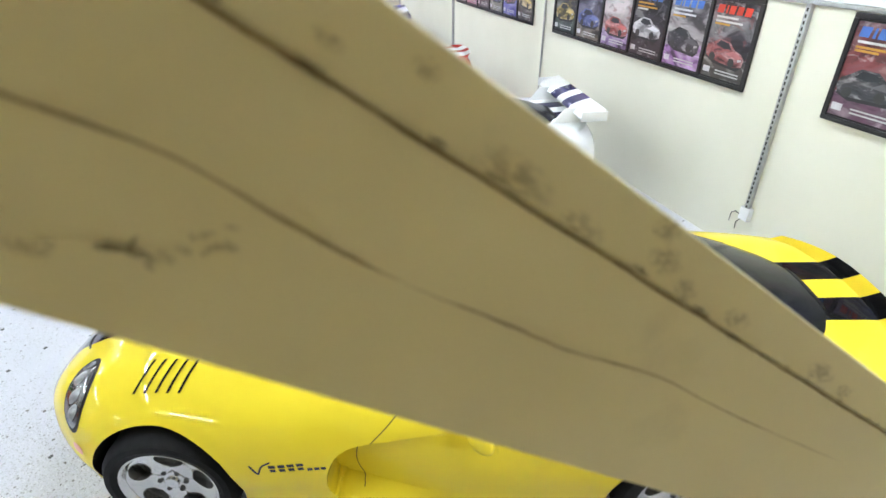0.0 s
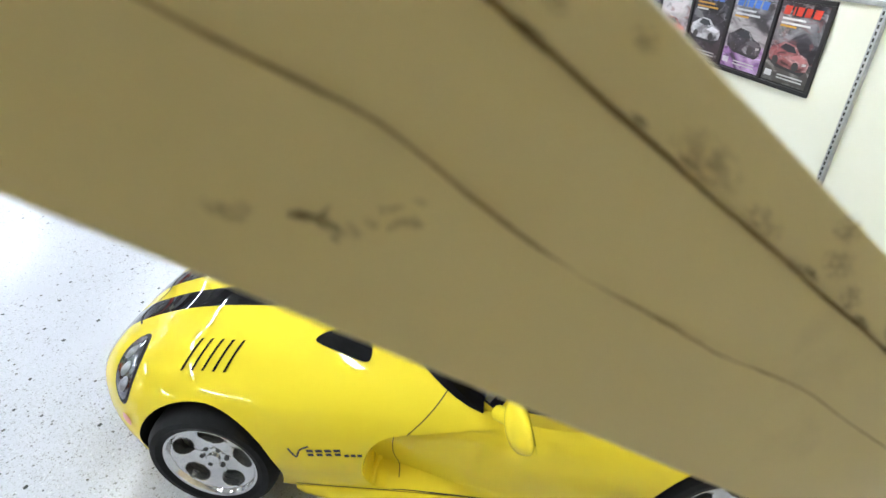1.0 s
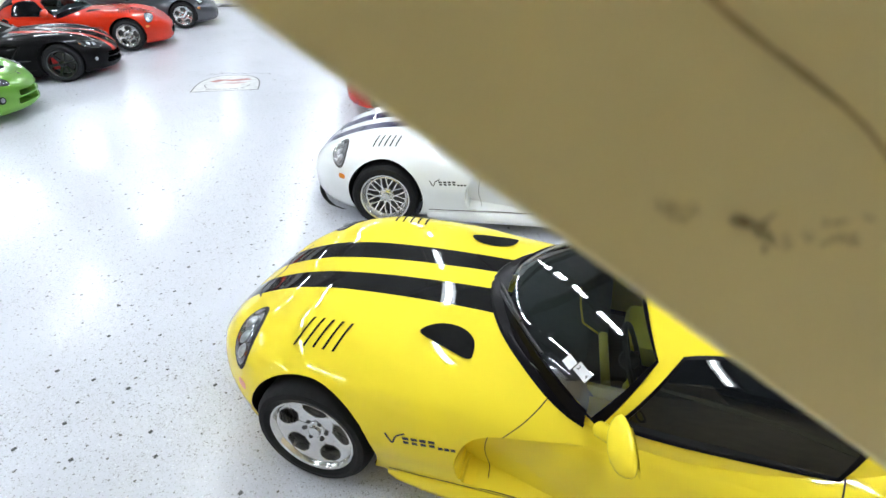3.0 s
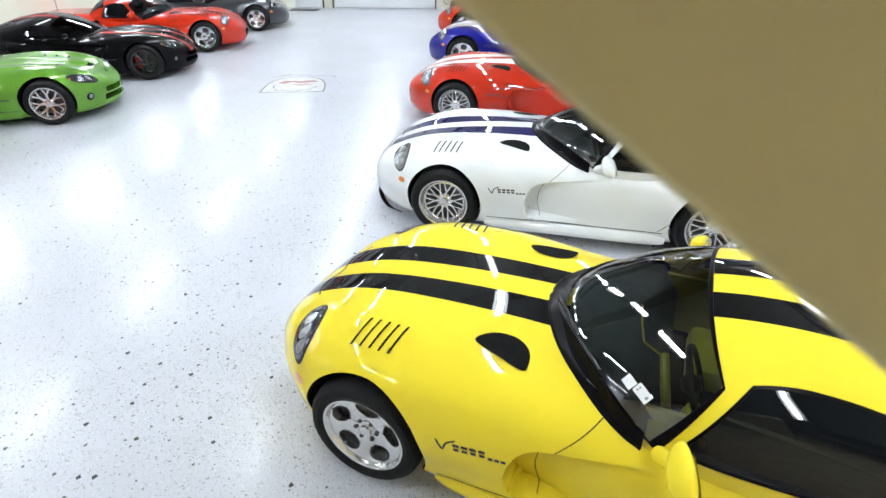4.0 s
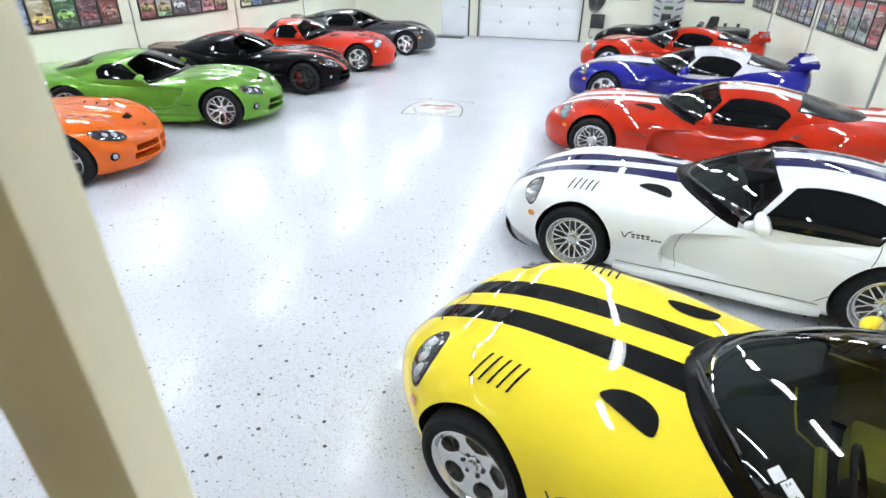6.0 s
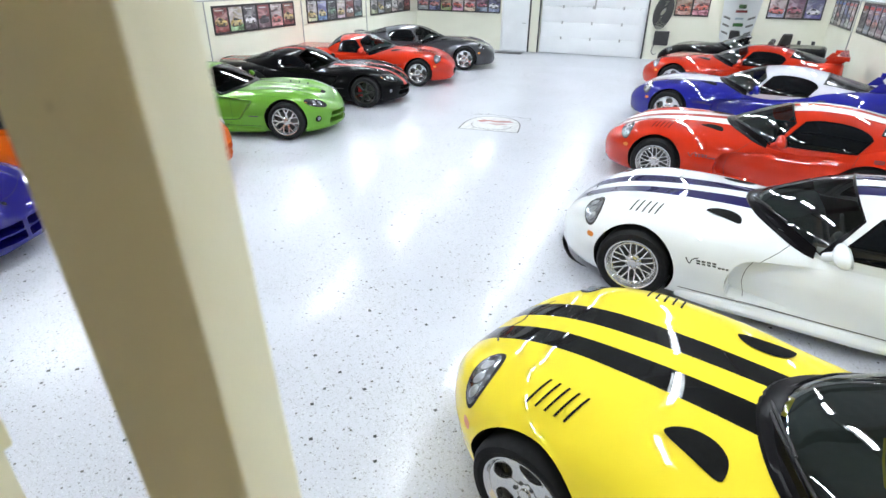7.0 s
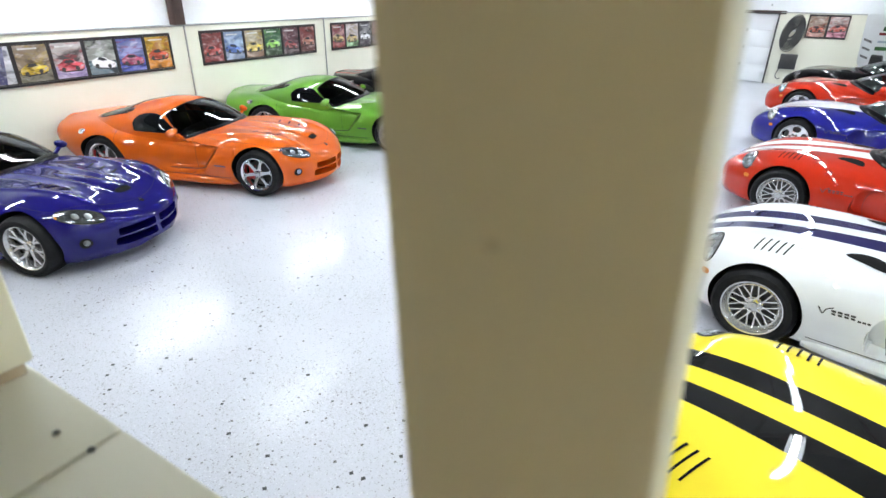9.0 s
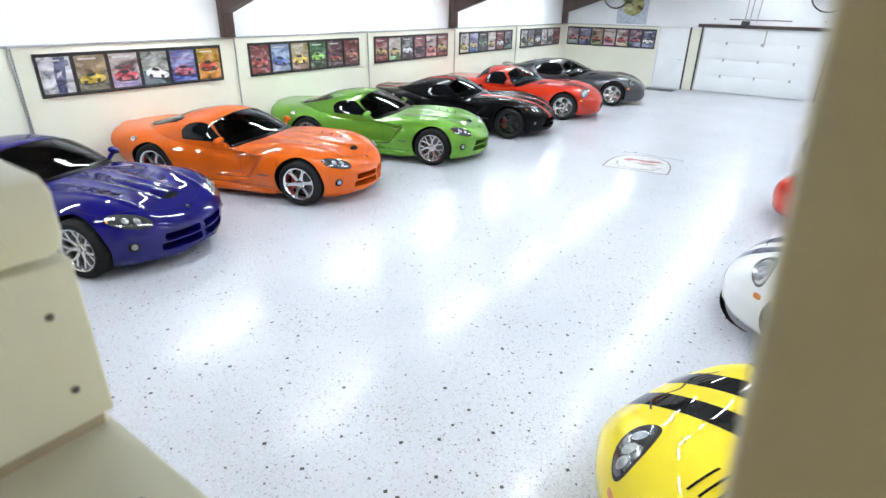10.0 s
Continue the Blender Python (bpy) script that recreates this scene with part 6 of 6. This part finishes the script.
# the single lamp at x = 1.6 is added, to balance light on post and rail
for x, z, first, pitch, count, stretch in ((-8.75, 3.08, -0.6, 3.45, 6, 1.62), (-5.7, 3.25, -0.6, 3.45, 6, 1.62), (-2.6, 3.7, -1.2, 2.2, 10, 1.0), (0.42, 3.25, 1.05, 2.2, 9, 1.0), (1.6, 3.25, -1.3, 2.2, 1, 1.0), (3.55, 3.08, -2.6, 2.3, 10, 1.0)):
    for k in range(count):
        lamp(x, first + pitch * k, z, stretch)


# ---- the stair rail in front ----
def board(name, x0, x1, lo, lo_s, hi, hi_s, y0, y1, parent):
    """A sloping board between x0 and x1; its lower and upper edges: z at x = 0 and fall for each metre."""
    bm = bmesh.new()
    n = 40
    vs = []
    for k in range(n + 1):
        x = x0 + (x1 - x0) * k / n
        a, b = lo - lo_s * x, hi - hi_s * x
        w = 0.0012 * noise.noise((x * 7, lo, 0))
        vs.append([bm.verts.new(p) for p in ((x, y0 + w, a + 0.003), (x, y0 + 0.003, a), (x, y1, a), (x, y1, b), (x, y0 + 0.0012, b), (x, y0 + w, b - 0.0012))])
    for p, q in zip(vs, vs[1:]):
        for k in range(6):
            bm.faces.new((p[k], p[(k + 1) % 6], q[(k + 1) % 6], q[k]))
    bm.faces.new(vs[0]), bm.faces.new(vs[-1])
    return part(name, bm, M["rail_timber"], parent)


rail = tagged(new("stair_rail"), "cream painted sloping timber stair rail, scuffed and cracked", "stair rail")
board("rail_board", -0.25, 3.4, 2.7475, 0.766, 2.897, 0.757, -1.875, -1.818, rail)
board("rail_cap", -0.25, 3.4, 2.8973, 0.757, 2.934, 0.750, -1.8755, -1.80, rail)


def crack(name, x0, x1, height, width, seed, y, mat, thin=1.0):
    """A ragged line over the board, height(x) above the ground; thin: its width at the far end."""
    bm = bmesh.new()
    prev = None
    n = 300
    for k in range(n + 1):
        x = x0 + (x1 - x0) * k / n
        w = width * (1 + (thin - 1) * k / n) * (0.80 + 0.55 * noise.noise((x * 22, seed, 0)) + 0.25 * noise.noise((x * 90, seed, 3))) * min(1, 12 * k / n, 12 * (n - k) / n)
        z = height(x) + 0.0009 * noise.noise((x * 26, seed, 5)) + 0.0004 * noise.noise((x * 110, seed, 7))
        cur = (bm.verts.new((x, y, z - w / 2)), bm.verts.new((x, y, z + w / 2)))
        if prev:
            bm.faces.new((prev[0], prev[1], cur[1], cur[0]))
        prev = cur
    return part(name, bm, mat, rail, smooth=0)


crack("joint_line", -0.13, 1.9, lambda x: 2.8972 - 0.757 * x, 0.0024, 3, -1.8775, M["crack"])
SPLIT_X = [0.20, 0.293, 0.348, 0.379, 0.418, 0.457, 0.50, 0.58, 0.64, 0.80]
SPLIT_Z = [2.826, 2.8297, 2.8373, 2.832, 2.8285, 2.8305, 2.8313, 2.842, 2.839, 2.842]
split = lambda x: curve_at(SPLIT_X, SPLIT_Z, x) - 0.752 * x
crack("split_line", 0.20, 0.424, split, 0.0025, 8, -1.8768, M["faint_crack"], 0.9)
crack("split_line", 0.414, 0.80, lambda x: split(x) - 0.0012, 0.0019, 9, -1.8768, M["faint_crack"], 0.45)
rnd = random.Random(5)


def blot(x, y, z, r, long=2.0, turn=-30, mat="stain"):
    """An irregular brown stain on the paint."""
    bm = bmesh.new()
    bmesh.ops.create_circle(bm, cap_ends=True, segments=20, radius=1.0)
    ob = part("stain", bm, M[mat], rail, smooth=0)
    ob.matrix_basis = Matrix.Translation((x, y, z)) @ Matrix.Rotation(radians(90), 4, "X") @ Matrix.Rotation(radians(turn), 4, "Z") @ Matrix.Diagonal((1.7 * long * r, 1.7 * r, r, 1))


# a spidery mark on the board
for x, z, r, long, turn in ((0.3229, 2.5469, 0.0016, 2.2, -20), (0.329, 2.5442, 0.0017, 2.0, -40), (0.3335, 2.5405, 0.0010, 3.4, -48), (0.3262, 2.5452, 0.0008, 5.0, -25), (0.3305, 2.5475, 0.0006, 4.0, 50), (0.3325, 2.5375, 0.0007, 3.0, -60)):
    blot(x, -1.8768, z, r, long, turn, "dark_stain")
for k in range(12):
    blot(0.336 + 0.026 * rnd.random(), -1.8770, 2.5385 + 0.010 * rnd.random(), rnd.uniform(0.0007, 0.0016), rnd.uniform(1, 2.5), rnd.uniform(-70, 20))
for x, z, r in ((0.2985, 2.5525, 0.0022), (0.3030, 2.5500, 0.0024), (0.3065, 2.5520, 0.0014)):
    blot(x, -1.8769, z, r, 1.8, -35)
# grime along the joint and on the cap
for x, up, r, long in ((0.4016, 0.014, 0.0022, 2.0), (0.4339, 0.027, 0.0030, 1.6), (0.470, 0.010, 0.0060, 2.6), (0.505, 0.007, 0.0045, 2.5), (0.5538, 0.034, 0.0050, 1.6), (0.5570, 0.018, 0.0055, 1.8), (0.575, 0.010, 0.0040, 2.0), (0.62, 0.012, 0.0045, 2.2), (0.72, 0.014, 0.0060, 2.4), (0.757, 0.012, 0.0050, 2.0), (0.86, 0.015, 0.007, 2.4)):
    blot(x, -1.8777, 2.8972 + up - 0.757 * x, r, long, -37)
for k in range(26):
    x = rnd.uniform(0.33, 1.05)
    blot(x, -1.8779, 2.8975 - 0.757 * x + rnd.uniform(-0.001, 0.004), rnd.uniform(0.0008, 0.0022), rnd.uniform(1.5, 5), -37, "stain" if k % 3 else "dark_stain")

post = tagged(new("stair_post"), "cream painted upright timber post of the stair rail", "post")
bm = bm_box(-0.040, 0.040, 0, 0.036, -2.4, 0.62, bevel=0.003)
part("upright", bm, M["timber"], post)
post.matrix_basis = Matrix.Translation((-0.205, -1.817, 2.4)) @ Matrix.Rotation(radians(-3.2), 4, "Y")

bm = bmesh.new()
bmesh.ops.create_circle(bm, cap_ends=True, segments=20, radius=1.0)
spot = part("stain", bm, M["faint_stain"], post, smooth=0)
spot.matrix_basis = post.matrix_basis.inverted() @ Matrix.Translation((-0.2244, -1.8176, 2.6389)) @ Matrix.Rotation(radians(90), 4, "X") @ Matrix.Diagonal((0.0042, 0.0034, 0.003, 1))

ledge = tagged(new("stair_ledge"), "cream painted timber ledge with screws at the stair head", "ledge")
part("plank", bm_box(-0.505, -0.40, -2.1, -1.80, 2.38, 2.42, bevel=0.003), M["timber"], ledge)
part("plank", bm_box(-0.80, -0.507, -2.1, -1.80, 2.38, 2.42, bevel=0.003), M["timber"], ledge)
part("fascia", bm_box(-1.6, -0.41, -1.84, -1.803, 0.0, 2.379, bevel=0.003), M["timber"], ledge)
newel = tagged(new("newel_post"), "cream painted square timber post with a capped top", "post")
part("shaft", bm_box(-0.78, -0.62, -2.05, -1.80, 2.432, 2.55, bevel=0.003), M["timber"], newel)
part("cap", bm_box(-0.78, -0.618, -2.05, -1.798, 2.5505, 2.605, bevel=0.014), M["timber"], newel)
# brown strip: the shadow gap under the shaft, put into its colour
part("foot", bm_box(-0.77, -0.626, -2.04, -1.806, 2.4205, 2.4315), M["shade_brown"], newel, "brown strip coloured as the shaded gap under the post")


def screw(parent, x, y, z, axis):
    bm = bmesh.new()
    bmesh.ops.create_cone(bm, segments=12, radius1=0.0027, radius2=0.0021, depth=0.0016, cap_ends=True)
    if axis == "x":
        bmesh.ops.rotate(bm, matrix=Matrix.Rotation(radians(90), 3, "Y"), verts=bm.verts)
    bmesh.ops.translate(bm, vec=(x, y, z), verts=bm.verts)
    part("screw", bm, M["screw"], parent)


for x, y in ((-0.539, -1.827), (-0.504, -1.8225), (-0.46, -1.90)):
    screw(ledge, x, y, 2.421, "z")
for y, z in ((-1.821, 2.517), (-1.8197, 2.461)):
    screw(newel, -0.6195, y, z, "x")

# out of view over and beside the stair: light-blocking boards, and a landing
# added board overhead that blocks lamp light from the rail
structure("overhead_shade", bm_box(-0.35, 1.3, YS, -1.95, 3.02, 3.16), M["mid_wood"], "unseen tan board added overhead to keep light off the rail")
# added upright board, never in view, darkening the rail's left end
structure("side_shade", bm_box(-1.05, -0.95, YS, -2.15, 0, 3.018), M["shade_brown"], "unseen brown board added to block light from the west lamps")
structure("landing", bm_box(-3.0, -1.06, YS, -2.1, 1.2, 1.3), M["timber"], "cream painted stair landing")

# ---- the cars ----
yellow = car_paint("yellow_lacquer", (0.84, 0.665, 0.038), (0.0025, 0.0025, 0.003), 0.178, 0.093, ior=1.38)
white = car_paint("white_lacquer", (0.77, 0.79, 0.80), (0.012, 0.010, 0.075), 0.185, 0.10)
red_w = car_paint("red_lacquer_white_stripes", (0.46, 0.023, 0.007), (0.78, 0.78, 0.78), 0.20, 0.115)
blue_w = car_paint("blue_lacquer_silver_stripes", (0.012, 0.014, 0.20), (0.72, 0.72, 0.78), 0.19, 0.185)
red = car_paint("red_lacquer", (0.46, 0.023, 0.007))
black = car_paint("black_lacquer", (0.003, 0.003, 0.0035), ior=1.16)
black_r = car_paint("black_lacquer_red_stripe", (0.003, 0.003, 0.0035), (0.36, 0.03, 0.02), 0.24, 0.06, ior=1.16)
blue = car_paint("deep_blue_lacquer", (0.0045, 0.003, 0.105), ior=1.48)
orange = car_paint("orange_lacquer", (0.60, 0.103, 0.006))
green = car_paint("green_lacquer", (0.115, 0.28, 0.032), flake=0.25, ior=1.40)
grey = car_paint("graphite_lacquer", (0.06, 0.062, 0.07), flake=0.5)
red_cal = plain("red_caliper_paint", (0.5, 0.02, 0.02), 0.3, var=0.1)

EAST, WEST = "cars along the magazine wall", "cars along the picture wall"
YELLOW = car("coupe", "sports_car", "yellow sports coupe with twin black stripes and polished five-spoke wheels", EAST, (-0.294, 0.0), 158.5, yellow, "five", "satin", seat_trim=M["yellow_trim"])
car("coupe", "sports_car", "white sports coupe with twin blue stripes and mesh wheels", EAST, (0.0, 2.80), 169, white, "mesh", "silver", splitter=True, wing=True, lens=M["clear_lens"])
car("coupe", "sports_car", "red sports coupe with twin white stripes and mesh wheels", EAST, (0.03, 6.10), 169, red_w, "mesh", "silver", lens=M["clear_lens"])
car("coupe", "sports_car", "blue sports coupe with broad silver stripes and a tall rear wing", EAST, (0.11, 9.81), 169, blue_w, "five", wing=True, lens=M["clear_lens"], roof_paint=car_paint("silver_lacquer", (0.62, 0.62, 0.68)))
car("coupe", "sports_car", "red sports coupe with a tall rear wing", EAST, (0.12, 13.52), 169, red, "five", wing=True, lens=M["clear_lens"])
car("open", "sports_car", "black open sports car with a low windscreen", EAST, (0.35, 16.6), 169, black, "five")
car("later", "sports_car", "deep blue sports coupe with silver spoked wheels", WEST, (-6.24, 0.11), 19, blue, "fork", "silver", near=-1)
car("later", "sports_car", "orange sports coupe with polished six-spoke wheels", WEST, (-6.21, 2.99), 19, orange, "six", near=-1, caliper=red_cal)
car("later", "sports_car", "bright green sports coupe with silver spoked wheels", WEST, (-6.03, 5.88), 18, green, "fork", "silver", near=-1)
car("later", "sports_car", "black sports coupe with dark red stripes and black wheels", WEST, (-6.02, 8.68), 15, black_r, "six", "black_rim", near=-1, caliper=red_cal)
car("hardtop", "sports_car", "red two-seat sports car with a hard top and polished five-spoke wheels", WEST, (-6.0, 11.45), 15, red, "five", "satin", near=-1, lens=M["clear_lens"])
car("coupe", "sports_car", "graphite grey sports coupe with polished five-spoke wheels", WEST, (-5.80, 14.45), 15, grey, "five", "satin", near=-1)


# inspection stickers inside the yellow car's windscreen
def sticker(root, tx, ty, w, h, text):
    u, v = min(((0.5 + 0.01 * i, 0.005 * j) for i in range(50) for j in range(80)), key=lambda q: (cab_point(COUPE, *screen_xd(COUPE, *q)) - Vector((tx, ty, 0))).xy.length)
    x, d = screen_xd(COUPE, u, v)
    p = cab_point(COUPE, x, d, 0.009)
    px = cab_point(COUPE, *screen_xd(COUPE, u + 0.02, v), 0.009) - p
    pz = cab_point(COUPE, *screen_xd(COUPE, u, v + 0.02), 0.009) - p
    R, N = px.normalized(), px.cross(pz).normalized()
    U = N.cross(R)
    m = Matrix((R, U, N)).transposed().to_4x4()
    m.translation = p
    bm = bm_box(-w / 2, w / 2, -h / 2, h / 2, -0.0006, 0.0006)
    label = part("sticker", bm, M["sticker"], root, "small white inspection sticker")
    label.matrix_basis = m
    for ch, dx in text:
        cu = bpy.data.curves.new("sticker_number", "FONT")
        cu.body, cu.size, cu.align_x, cu.align_y = ch, h * 0.6, "CENTER", "CENTER"
        ob = new("sticker_number", cu)
        me = bpy.data.meshes.new_from_object(ob.evaluated_get(bpy.context.evaluated_depsgraph_get()))
        bpy.data.objects.remove(ob)
        me.materials.append(ink((0.02, 0.02, 0.03)))
        number = new("sticker_number", me)
        number.parent = label
        number.matrix_basis = Matrix.Translation((dx, 0, 0.0012))


sticker(YELLOW, -1.215, 0.60, 0.055, 0.048, ())
sticker(YELLOW, -1.275, 0.645, 0.080, 0.048, (("2", -0.025), ("4", 0.025)))
